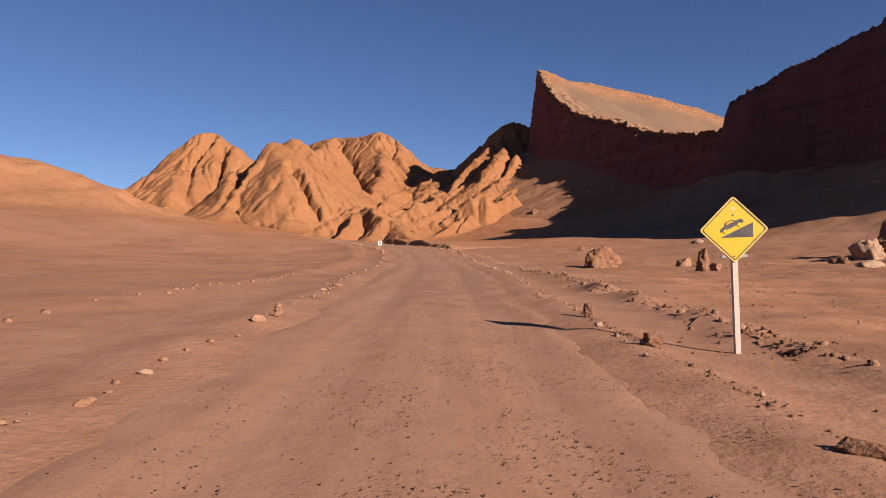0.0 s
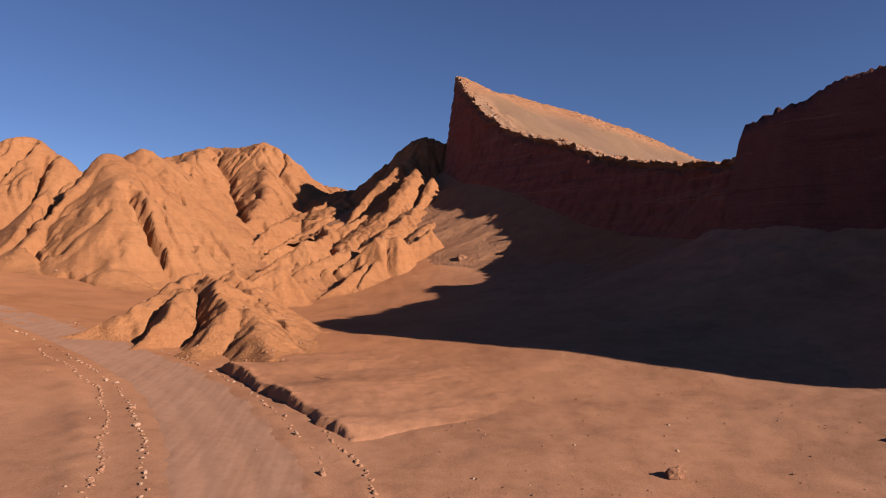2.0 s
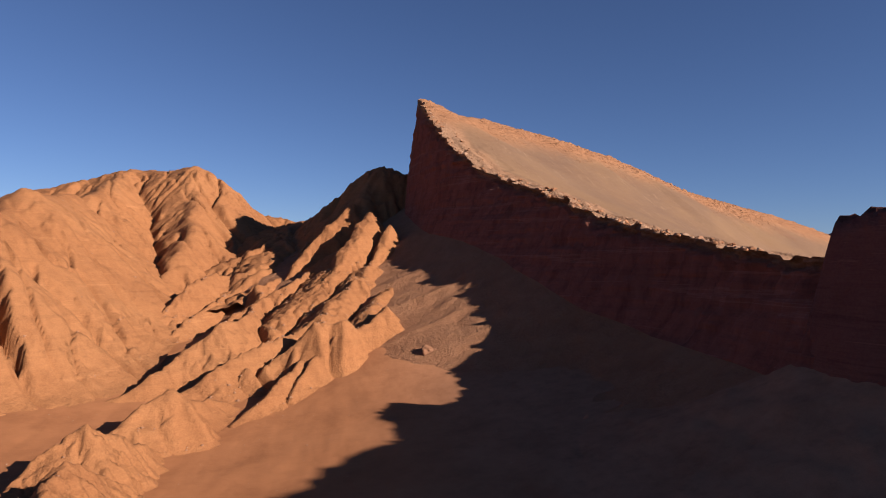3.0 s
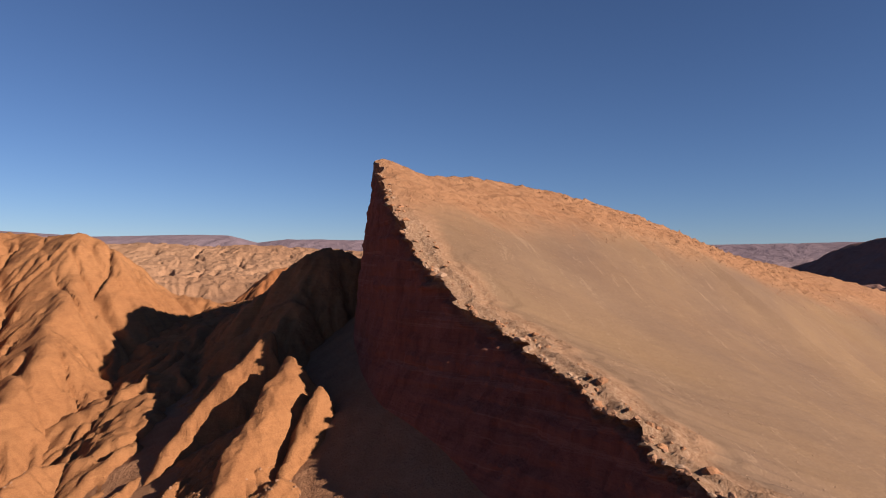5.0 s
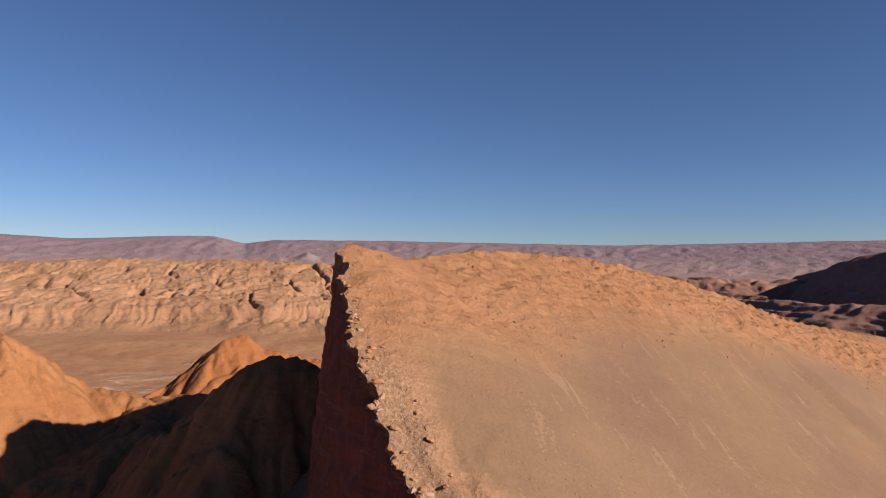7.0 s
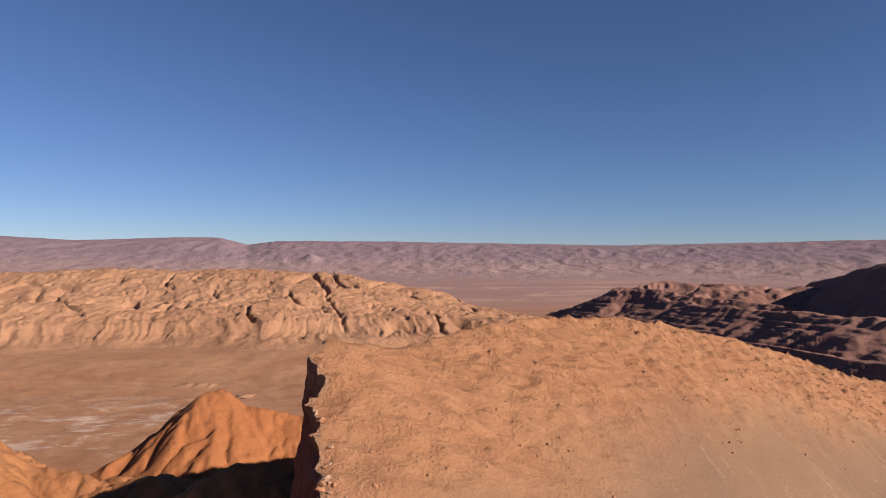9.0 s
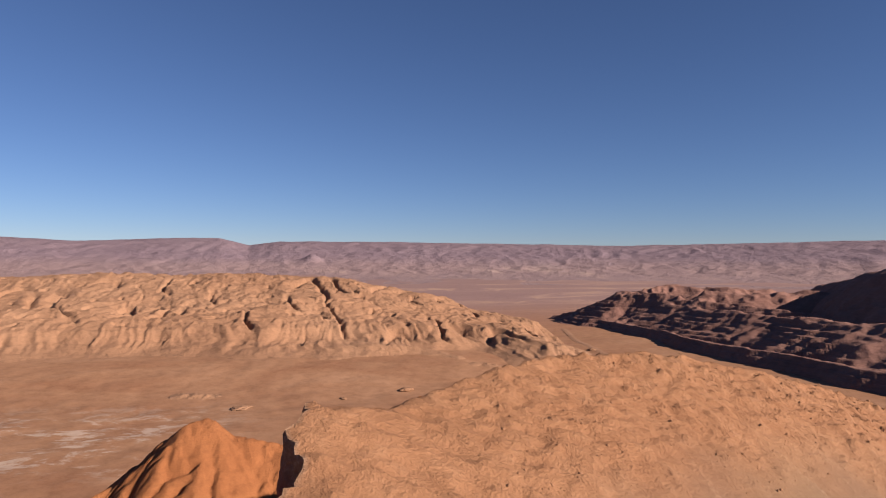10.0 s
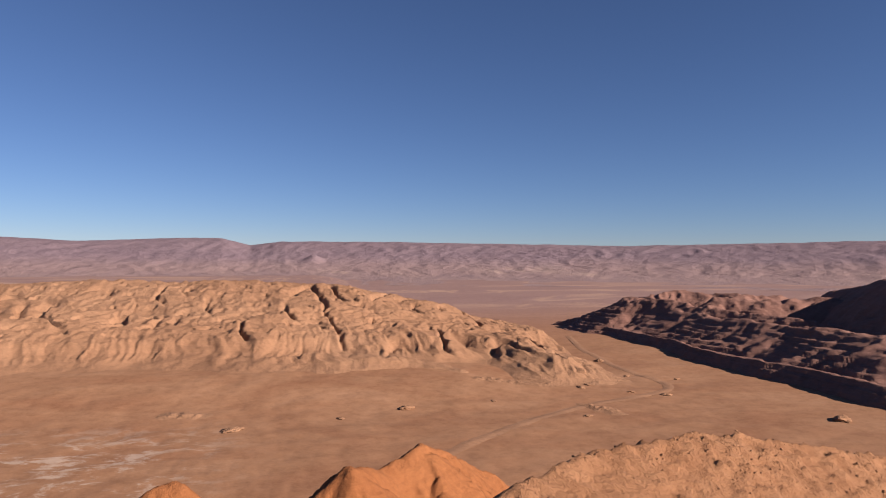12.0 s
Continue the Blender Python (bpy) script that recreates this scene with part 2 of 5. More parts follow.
def ridge_field(x, y, ridges, blend=1.5, gully=0.0, wave=9.0, seed=0):
    """Height of a range of ridges: each is (slope, roundness, [(x, y, z), ...])."""
    best = np.full(x.shape, -1e3)
    for r, (slope, soft, pts) in enumerate(ridges):
        h = np.full(x.shape, -1e3)
        run = 0.0
        for (ax, ay, az), (bx, by, bz) in zip(pts[:-1], pts[1:]):
            dx, dy = bx - ax, by - ay
            length = math.hypot(dx, dy) + 1e-6
            t = np.clip(((x - ax) * dx + (y - ay) * dy) / length ** 2, 0, 1)
            px, py = ax + t * dx - x, ay + t * dy - y
            d = np.hypot(px, py)
            ang = np.arctan2(py, px)
            spur = 0
            if gully:
                s = run + t * length
                spur = gully * (ridged((s + 0.3 * d) / wave, ang * 0.8 + d / (wave * 5), 2, seed + r) - 0.75) * np.minimum(1, d / (wave * 0.8)) * np.minimum(wave * 0.6, d * 0.5 + 1)
            here = az + t * (bz - az) - slope * (np.sqrt(d * d + soft * soft) - soft) + spur
            h = np.maximum(h, here)
            run += length
        k = np.clip(0.5 + 0.5 * (h - best) / blend, 0, 1)
        best = best * (1 - k) + h * k + blend * k * (1 - k)
    return best


def crag_field(x, y, ridges, blend, rill, wave, seed):
    """Height of sharp crests, each (slope on its left, slope on its right, roundness, [(x, y, z), ...]), their flanks cut by rills."""
    best = np.full(x.shape, -1e3)
    for r, (left, right, soft, pts) in enumerate(ridges):
        p = np.array(pts, float)
        d, s = line_offset(x, y, p[:, :2])
        runs = np.concatenate([[0], np.cumsum(np.hypot(*np.diff(p[:, :2], axis=0).T))])
        crest = np.interp(s, runs, p[:, 2]) + 0.35 * noise2(s / 2.6, s * 0 + r, seed + 2)
        a = np.abs(d)
        side = step01(d, -0.6, 0.6)
        slope = left * (1 - side) + right * side
        cut = 0.6 - np.abs(noise2(s / wave + 0.05 * d, a / (wave * 6) + 7 * side, seed + 3 * r)) * 2.4
        fine = 0.6 - np.abs(noise2(s / (wave * 0.36), a / (wave * 2.4) + 5 * side, seed + 3 * r + 1)) * 2.4
        h = crest - slope * (np.sqrt(a * a + soft * soft) - soft) + rill * np.minimum(1, a / 3.0) * (cut + 0.38 * fine)
        k = np.clip(0.5 + 0.5 * (h - best) / blend, 0, 1)
        best = best * (1 - k) + h * k + blend * k * (1 - k)
    return best


def erode(z, floor, step, power, rounds=2, side=0.75, spread=7):
    """Rain-cut gullies: water runs down the sheet and cuts deeper where more of it gathers; the banks slump to an even slope."""
    rows, cols = z.shape
    n = rows * cols
    for _ in range(rounds):
        flat = z.reshape(-1).tolist()
        seen = np.zeros((rows, cols), bool)
        seen[0], seen[-1], seen[:, 0], seen[:, -1] = True, True, True, True
        seen |= z < floor
        start = np.flatnonzero(seen)
        seen = seen.reshape(-1).tolist()
        base, grain = float(z.min()), 0.04
        shelf = [[] for _ in range(int((float(z.max()) - base) / grain) + 2)]
        for i in start.tolist():
            shelf[int((flat[i] - base) / grain)].append(i)
        into, order = list(range(n)), []
        near = (-1, 1, -cols, cols, -cols - 1, -cols + 1, cols - 1, cols + 1)
        for level, queue in enumerate(shelf):
            for i in queue:
                order.append(i)
                c = i % cols
                for k in near:
                    j = i + k
                    if 0 <= j < n and not seen[j] and -2 < j % cols - c < 2:
                        seen[j] = True
                        into[j] = i
                        shelf[max(level, int((flat[j] - base) / grain))].append(j)
        area = [step * step] * n
        for i in reversed(order):
            if into[i] != i:
                area[into[i]] += area[i]
        flow = (power / rounds / step * np.sqrt(np.maximum(0, np.array(area) - 2 * step * step))).tolist()
        low = list(flat)
        for i in order:
            k = into[i]
            if k != i and low[k] < low[i]:
                low[i] = (low[i] + flow[i] * low[k]) / (1 + flow[i])
        cut = np.maximum(0, z - np.array(low).reshape(rows, cols))
        for _ in range(spread):
            wide = cut.copy()
            for axis, gap in ((0, 1), (0, -1), (1, 1), (1, -1)):
                wide = np.maximum(wide, np.roll(cut, gap, axis) - side * step)
            cut = wide
        z = z - cut
    return z


def gravel(name, xs, ys, zs, sizes, material, label, seed, category="gravel", parent=None):
    """Many small angular stones in one mesh."""
    r = np.random.RandomState(seed)
    base = np.array([(1, 0, -0.1), (-0.5, 0.8, -0.1), (-0.6, -0.8, -0.1), (0.25, 0.5, 0.55), (0.55, -0.5, 0.5), (-0.65, -0.05, 0.5)])
    faces = np.array([(0, 1, 3), (1, 5, 3), (1, 2, 5), (2, 4, 5), (2, 0, 4), (0, 3, 4), (3, 5, 4)])
    n = len(xs)
    ang = r.uniform(0, 6.28, n)
    c, s = np.cos(ang), np.sin(ang)
    jit = base[None] * r.uniform(0.75, 1.2, (n, 6, 1)) * r.uniform(0.8, 1.2, (n, 6, 3))
    vx = xs[:, None] + sizes[:, None] * (jit[:, :, 0] * c[:, None] - jit[:, :, 1] * s[:, None])
    vy = ys[:, None] + sizes[:, None] * (jit[:, :, 0] * s[:, None] + jit[:, :, 1] * c[:, None])
    vz = zs[:, None] + sizes[:, None] * jit[:, :, 2]
    co = np.stack([vx, vy, vz], -1).reshape(-1, 3)
    tri = (faces[None] + (np.arange(n) * 6)[:, None, None]).reshape(-1, 3)
    me = bpy.data.meshes.new(name)
    me.vertices.add(len(co))
    me.vertices.foreach_set("co", co.reshape(-1).astype(np.float32))
    me.loops.add(tri.size)
    me.loops.foreach_set("vertex_index", tri.reshape(-1).astype(np.int32))
    me.polygons.add(len(tri))
    me.polygons.foreach_set("loop_start", np.arange(0, tri.size, 3, dtype=np.int32))
    me.update(calc_edges=True)
    me.validate()
    me.materials.append(material)
    ob = new(name, me)
    if parent:
        ob.parent = parent
        category = ""
    return tagged(ob, label, category, kind="stuff")


def rock_mesh(name, seed, level, rough, shape, material):
    """A rough broken stone, about 2 across, its underside cut flat."""
    bm = bmesh.new()
    bmesh.ops.create_icosphere(bm, subdivisions=level, radius=1)
    off = Vector((seed * 7.3, seed * 3.1, seed * 1.7))
    pick = random.Random(seed)
    faces = []
    for _ in range(16):
        way = Vector((pick.gauss(0, 1), pick.gauss(0, 1), pick.gauss(0, 1))).normalized()
        faces.append((way, pick.uniform(0.68, 1.0)))
    for v in bm.verts:
        p = v.co.copy()
        cell = noise.voronoi(p * 1.1 + off)[0]
        r = 1 + rough * (noise.fractal(p * 1.3 + off, 0.8, 2.0, 4)) + rough * 0.7 * (cell[1] - cell[0] - 0.35)
        if level > 3:
            chip = noise.voronoi(p * 2.6 + off * 1.7)[0]
            r += 0.16 * (chip[1] - chip[0] - 0.3) + 0.10 * noise.fractal(p * 5 + off, 0.7, 2.0, 4)
        broken = min([far / max(0.05, p.dot(way)) for way, far in faces if p.dot(way) > 0.05] + [1.25])
        r = min(broken, 1.25) * (0.38 + 0.62 * r) if level > 2 else 0.5 * r + 0.5 * min(broken, 1.2)
        v.co = Vector((p.x * shape[0], p.y * shape[1], p.z * shape[2])) * r
        v.co.z = max(v.co.z, -0.45 * shape[2])
    me = bpy.data.meshes.new(name)
    bm.to_mesh(me)
    bm.free()
    if level > 2:
        for poly in me.polygons:
            poly.use_smooth = True
    me.materials.append(material)
    return me


# ---- lie of the land ----
LAND = [(0, -60, 0.1), (-4, 5, 0.12), (0.3, 12, 0.17), (3, 30, 0.22), (-4, 30, 0.2), (5.2, 10, -0.18), (10, 14, -0.15), (16, 42, 0.3), (25, 43, 0.5), (-6.9, 68, 1.45), (-9, 94, 2.3), (2, 94, 2.4),
        (16, 94, 3.0), (35, 88, 3.9), (57, 88, 9.2), (-4, 127, 3.3), (12, 125, 4.2), (30, 118, 6.5), (25, 171, 10.3), (4, 170, 6.6), (-9, 158, 3.9), (-4, 143, 3.4), (6, 152, 4.5), (-22, 150, 4.2), (-20, 185, 6.5), (14, 178, 10.6), (19, 183, 13.2), (22, 195, 18.0), (11, 168, 7.4),
        (-30, 135, 4.5), (-55, 165, 8.5), (-25, 60, 1.2), (-50, 90, 6.5), (-90, 200, 10), (-20, 260, 14), (45, 30, 3)]
LAND_N = np.array(LAND, float)


def tps(r):
    return r * r * np.log(r + 1e-9)


def solve_land():
    n = len(LAND_N)
    d = np.hypot(LAND_N[:, None, 0] - LAND_N[None, :, 0], LAND_N[:, None, 1] - LAND_N[None, :, 1])
    a = np.zeros((n + 3, n + 3))
    a[:n, :n] = tps(d) + np.eye(n) * 30
    a[:n, n], a[:n, n + 1:] = 1, LAND_N[:, :2]
    a[n:, :n] = a[:n, n:].T
    b = np.zeros(n + 3)
    b[:n] = LAND_N[:, 2]
    return np.linalg.solve(a, b)


LAND_W = solve_land()


def land(x, y):
    """Height of the ground sheet, smooth, before grain."""
    x, y = np.asarray(x, float), np.asarray(y, float)
    z = LAND_W[-3] + LAND_W[-2] * x + LAND_W[-1] * y
    for (cx, cy, _), w in zip(LAND, LAND_W):
        z = z + w * tps(np.hypot(x - cx, y - cy))
    east = step01(x, 64, 88) * step01(y, 150, 188)
    z = z * (1 - east) + np.minimum(z, 10.0) * east
    far = 4 + 9 * step01(y, 560, 680) * step01(x, 260, 120) - 12 * step01(y, 800, 1500)
    back = step01(y, 210, 320)
    side = np.clip(step01(np.abs(x), 90, 200) + step01(y, -40, -150) + back, 0, 1)
    near = z * (1 - side) + np.where(y > 250, far, 4.0) * side
    return near * (1 - back) + far * back


ROAD = [(0.3, -30), (0.4, 0), (0.3, 10), (-0.2, 26), (-0.6, 40), (-1.4, 52), (-2.4, 61), (-3.6, 68), (-5.4, 76), (-8.2, 84), (-12.5, 93), (-18.5, 101), (-26, 109.5), (-36, 119), (-52, 131), (-75, 145), (-110, 160)]


def smooth_line(pts, per=10):
    """A Catmull-Rom line through points."""
    p = np.array([pts[0]] + list(pts) + [pts[-1]], float)
    out = []
    for k in range(len(pts) - 1):
        a, b, c, d = p[k:k + 4]
        for t in np.linspace(0, 1, per, endpoint=False):
            out.append(0.5 * ((2 * b) + (c - a) * t + (2 * a - 5 * b + 4 * c - d) * t * t + (3 * b - a - 3 * c + d) * t ** 3))
    out.append(p[-2])
    return np.array(out)


ROAD_LINE = smooth_line(ROAD, 12)


def line_offset(x, y, line):
    """Signed distance to a line (positive to its right) and the run along it."""
    best = np.full(np.shape(x), 1e9)
    side = np.zeros(np.shape(x))
    along = np.zeros(np.shape(x))
    run = 0.0
    for a, b in zip(line[:-1], line[1:]):
        d = b - a
        length = np.hypot(*d)
        t = np.clip(((x - a[0]) * d[0] + (y - a[1]) * d[1]) / length ** 2, 0, 1)
        px, py = x - a[0] - t * d[0], y - a[1] - t * d[1]
        r = np.hypot(px, py)
        near = r < best
        best = np.where(near, r, best)
        side = np.where(near, np.sign(px * d[1] - py * d[0]), side)
        along = np.where(near, run + t * length, along)
        run += length
    return best * side, along


def half_width(y):
    return 2.58 + 0.62 * step01(np.asarray(y, float), 10, 34)


def left_edge(y):
    """How far the left line of stones lies from the middle of the road."""
    y = np.asarray(y, float)
    return half_width(y) + 0.13 - 0.33 * step01(y, 30, 10)


def widening(y):
    """The right edge swings out a little in the bend."""
    y = np.asarray(y, float)
    return 0.1 + 0.2 * step01(y, 10, 34) + 0.45 * step01(y, 44, 66)


def ground_height(x, y, detail=True):
    x, y = np.asarray(x, float), np.asarray(y, float)
    z = land(x, y)
    d = np.full(x.shape, 99.0)
    s = np.zeros(x.shape)
    near = (np.abs(x + 30) < 110) & (y > -35) & (y < 175)
    if near.any():
        d[near], s[near] = line_offset(x[near], y[near], ROAD_LINE)
    off = np.abs(d)
    wild = step01(off, 3.4, 6.0)
    # low windrows on both sides, a flat roadway between
    edge = half_width(y) + 0.2 * noise2(s / 7.0, s * 0 + 3.3)
    z = z + 0.13 * np.exp(-((off - edge) / 0.45) ** 2) * (0.6 + 0.8 * noise2(x / 1.1, y / 1.1, 4))
    z = z + 0.20 * np.exp(-((d + 6.0 + 0.5 * noise2(s / 13, s * 0 + 8)) / 0.8) ** 2) * step01(s, 40, 55) * (0.7 + 0.6 * noise2(x / 1.3, y / 1.3, 9))
    z = z + (0.22 - 0.13 * step01(y, 15, 35)) * np.exp(-((d - 5.0 - 0.6 * noise2(s / 11, s * 0 + 1)) / 0.45) ** 2) * (0.55 + 1.1 * noise2(x / 1.0, y / 1.6, 6) + 1.3 * (ridged(x / 0.9, y / 0.9, 2, 7) - 0.6))
    far = step01(np.hypot(x, y - 60), 150, 900)
    z = z + wild * (0.30 * fbm(x / 14, y / 14, 3, 11) * (1 - far) + 0.07 * (0.3 + 0.7 * step01(d, -3, 3)) * fbm(x / 1.9, y / 2.6, 4, 15) * (1 - step01(np.hypot(x, y - 60), 90, 220)) + 1.6 * far * fbm(x / 60, y / 60, 3, 12))
    z = z + (0.004 + 0.010 * wild) * fbm(x / 0.5, y / 0.5, 2, 19) * (1 - far)
    # washed gullies and low scarps on the valley floor
    valley = step01(y, 400, 450) * step01(y, 720, 640) * step01(np.abs(x - 60), 420, 300)
    z = z + valley * (1.2 * np.abs(noise2(x / 34, y / 20, 301)) + 0.7 * np.abs(noise2(x / 13, y / 8, 303)) - 0.4)
    z = z - 0.035 * (np.exp(-((off - 1.0) / 0.45) ** 2)) * (off < 3)
    # rough ground right of the road
    rough = step01(d, 4.5, 9) * step01(y, 75, 45)
    z = z + rough * (0.20 * (ridged(x / 5, y / 2.4, 3, 21) - 0.6) + 0.06 * fbm(x / 0.8, y / 0.6, 3, 25))
    return z


def axis(parts):
    out = [parts[0][0]]
    for a, b, n, power in parts:
        t = np.linspace(0, 1, n + 1)[1:]
        out += list(a + (b - a) * t ** power)
    return np.array(out)


gx = axis([(-4900, -300, 22, 0.6), (-300, -30, 90, 0.75), (-30, 34, 180, 1), (34, 300, 90, 1.35), (300, 4900, 24, 1.7)])
gy = axis([(-600, -6, 24, 0.6), (-6, 28, 130, 1), (28, 110, 190, 1.1), (110, 330, 130, 1.1), (330, 900, 130, 1.1), (900, 4900, 30, 1.5)])
GX, GY = np.meshgrid(gx, gy)
GZ = ground_height(GX, GY)
ground = grid_object("ground", GX, GY, GZ, M_DIRT)
tagged(ground, "bare reddish brown desert ground with fine gravel and salt", "ground", kind="structure")

# the gravel roadway lies a little above the ground and dips under it at its edges
n_line = smooth_line(ROAD, 40)
tang = np.gradient(n_line, axis=0)
tang /= np.linalg.norm(tang, axis=1)[:, None]
share = np.linspace(-1.05, 1.05, 45)[None]
across = share * (half_width(n_line[:, 1])[:, None] + widening(n_line[:, 1])[:, None] * (share > 0))
RX = n_line[:, None, 0] + across * tang[:, None, 1]
RY = n_line[:, None, 1] - across * tang[:, None, 0]
RZ = ground_height(RX, RY) + 0.025 - 0.11 * step01(np.abs(share) + 0.10 * noise2(RX / 2.4, RY / 2.4, 2) + 0.08 * fbm(RX / 0.7, RY / 0.7, 3, 6), 0.60, 1.02)
road = grid_object("road", RX, RY, RZ, M_ROAD)
tagged(road, "dusty gravel road with wheel ruts curving through the desert", "road", kind="structure")


def hill(name, x0, x1, y0, y1, step, ridges, material, label, category, seed=0, warp=3.0, gully=0.5, wave=9.0, rough=0.8, size=6.0, blend=2.0, skirt=1.0, chop=0.0, base=None, crack=0.0, run=(0.3, 1.0), rubble=None, foot=0.0, crease=0.0, fold=1.0, clefts=(), rill=None, rain=0.0, bank=0.75):
    """An eroded hill made of ridges, cut off a little below the ground."""
    xs, ys = np.arange(x0, x1 + step, step), np.arange(y0, y1 + step, step)
    x, y = np.meshgrid(xs, ys)
    wx = x + warp * fbm(x / (size * 2.2), y / (size * 2.2), 3, seed + 40)
    wy = y + warp * fbm(x / (size * 2.2), y / (size * 2.2), 3, seed + 60)
    z = crag_field(wx, wy, ridges, blend, rill, wave, seed) if rill else ridge_field(wx, wy, ridges, blend, gully, wave, seed)
    g = land(x, y) if base is None else np.full(x.shape, float(base))
    if foot:
        k = np.clip(0.5 + 0.5 * (z - g) / foot, 0, 1)
        z = np.where(z > g - foot, g * (1 - k) + z * k + foot * k * (1 - k) - 0.15, z)
    up = np.clip((z - g) / 3.5, 0, 1)
    z = z + up * rough * (ridged(wx / size, wy / size, 4, seed + 5) - 0.6) * size * 0.3 + up * rough * 0.35 * fbm(x / 1.6, y / 1.6, 4, seed + 9)
    if chop:
        z = z + up * chop * (ridged(x / 2.2 + y / 6, y / 2.2 - x / 6, 3, seed + 13) - 0.6)
    if crease:
        # sharp ribs parted by rounded furrows
        u, w = wx * run[1] - wy * run[0], wx * run[0] + wy * run[1]
        z = z + up * crease * fold * (0.9 - 2.4 * np.abs(noise2(u / (6.5 * fold), w / (40 * fold), seed + 31)) - 1.3 * np.abs(noise2(u / (2.7 * fold), w / (19 * fold), seed + 33)) - 0.55 * np.abs(noise2(u / (1.1 * fold), w / (7 * fold), seed + 35)))
    if crack:
        # clefts that run down the slope, a few of them deep
        cx, cy = run
        u, w = (wx * cy - wy * cx), (wx * cx + wy * cy)
        cleft = np.maximum(0, 1 - np.abs(noise2(u / 9, w / 34, seed + 21)) / 0.05) * step01(noise2(x / 20, y / 20, seed + 22), -0.05, 0.2)
        fine = np.maximum(0, 1 - np.abs(noise2(u / 4, w / 11, seed + 23)) / 0.10) * step01(noise2(x / 13, y / 13, seed + 24), -0.1, 0.15)
        knob = np.maximum(0, noise2(x / 2.6, y / 2.6, seed + 25) - 0.2)
        z = z + up * crack * (-1.9 * cleft - 0.8 * fine + 1.2 * knob)
    for ax, ay, bx, by, wide, depth in clefts:
        jx, jy = x + 1.3 * fbm(x / 3, y / 3, 3, seed + 41), y + 1.3 * fbm(x / 3, y / 3, 3, seed + 43)
        t = np.clip(((jx - ax) * (bx - ax) + (jy - ay) * (by - ay)) / ((bx - ax) ** 2 + (by - ay) ** 2), 0, 1)
        d = np.hypot(jx - ax - t * (bx - ax), jy - ay - t * (by - ay))
        z = z - depth * np.clip(1.25 - d / (wide * (1.1 - 0.7 * t)), 0, 1) * np.clip(up, 0, 1)
    if rain:
        z = erode(z, g - 0.4, step, rain, 2, bank)
        z = z + np.clip((z - g) / 2, 0, 1) * (0.10 * fbm(x / 0.9, y / 0.9, 3, seed + 51) + 0.16 * np.maximum(0, noise2(x / 1.3, y / 1.3, seed + 53) - 0.25))
    ob = tagged(grid_object(name, x, y, z, material, keep=z > g - skirt), label, category)
    if rubble:
        n, small, large, stone = rubble
        r = np.random.RandomState(seed)
        gy, gx = np.gradient(z, step)
        ok = np.argwhere((z > g + 0.1) & (np.hypot(gx, gy) < 0.85) & (noise2(x / 7, y / 7, seed + 27) > 0.02))
        pick = ok[r.randint(0, len(ok), n)]
        i, k = pick[:, 0], pick[:, 1]
        gravel("loose_rock", x[i, k], y[i, k], z[i, k], small * (large / small) ** (r.rand(n) ** 3), stone, "loose broken rock on the slope", seed, parent=ob)
    return ob


# ---- the leaning cuesta with its cliff ----
RIM_Y = np.array([100, 112, 125, 140, 156, 168, 178, 186.6, 192, 205.5, 211, 217.7, 230, 243, 252, 256, 262, 275, 300, 345.0])
RIM_X = np.array([76, 66, 54.0, 54.5, 54.8, 51.4, 48.2, 46.4, 45.1, 41.2, 37.8, 34.5, 31.5, 31.3, 32.5, 33.3, 34.5, 38, 46, 60.0])
RIM_Z = np.array([24, 25, 25.8, 27.3, 29.6, 31.8, 35, 38, 40, 43.4, 46, 50, 58.6, 65.2, 69.4, 69.3, 68, 65, 60, 40.0])
BASE_Z = np.array([13, 13.5, 14, 15, 16, 18.5, 22, 24.5, 26.5, 30, 31, 32, 35.5, 38, 40, 41, 40, 34, 22, 10.0])
CREST = [(32.2, 253.2, 69.5), (39.8, 258.5, 67.8), (52.6, 268.5, 69.6), (64.6, 277.5, 69.5), (83.6, 286.5, 68.2), (104, 290.5, 64), (122, 297, 59.5),
         (141, 301, 54), (160, 305, 51), (195, 315, 46), (228, 331, 41), (300, 365, 30), (380, 400, 14)]


def dip_slope(x, y, o, zr, xr):
    """The sunny back of the cuesta: a tilted sheet of sand under a rough crest, falling away behind the crest."""
    plane = 55 - 0.353 * (x - 43.4) + 0.322 * (y - 230.6)
    at_rim = 55 - 0.353 * (xr - 43.4) + 0.322 * (y - 230.6)
    z = plane + (zr - at_rim) * np.exp(-(o / 24) ** 2)
    line = np.array([c[:2] for c in CREST])
    d, s = line_offset(x, y, line)
    runs = np.concatenate([[0], np.cumsum(np.hypot(*np.diff(line, axis=0).T))])
    cz = np.interp(s, runs, [c[2] for c in CREST])
    front = cz - 0.42 * np.abs(d) - 0.004 * d * d
    top = np.maximum(z, front)
    k = np.clip(0.5 + 0.5 * (front - z) / 5.0, 0, 1)
    top = z * (1 - k) + front * k + 5.0 * k * (1 - k) - 0.0
    top = np.minimum(top, cz + 0.25 * np.abs(d))
    behind = np.where(d < 0, 1.0, 0.0)
    n = np.maximum(0, -d)
    north = cz - 0.9 * n - 2.5 * (ridged(s / 14, n / 40, 2, 31) - 0.5) * step01(n, 6, 30)
    z = top * (1 - behind) + north * behind
    rock = np.clip(step01(np.abs(d) + 5 * noise2(x / 9, y / 9, 33), 30, 12) + behind, 0, 1)
    lip = step01(o + 2.4 * noise2(x / 5, y / 5, 35), 7, 2)
    return z, rock, lip


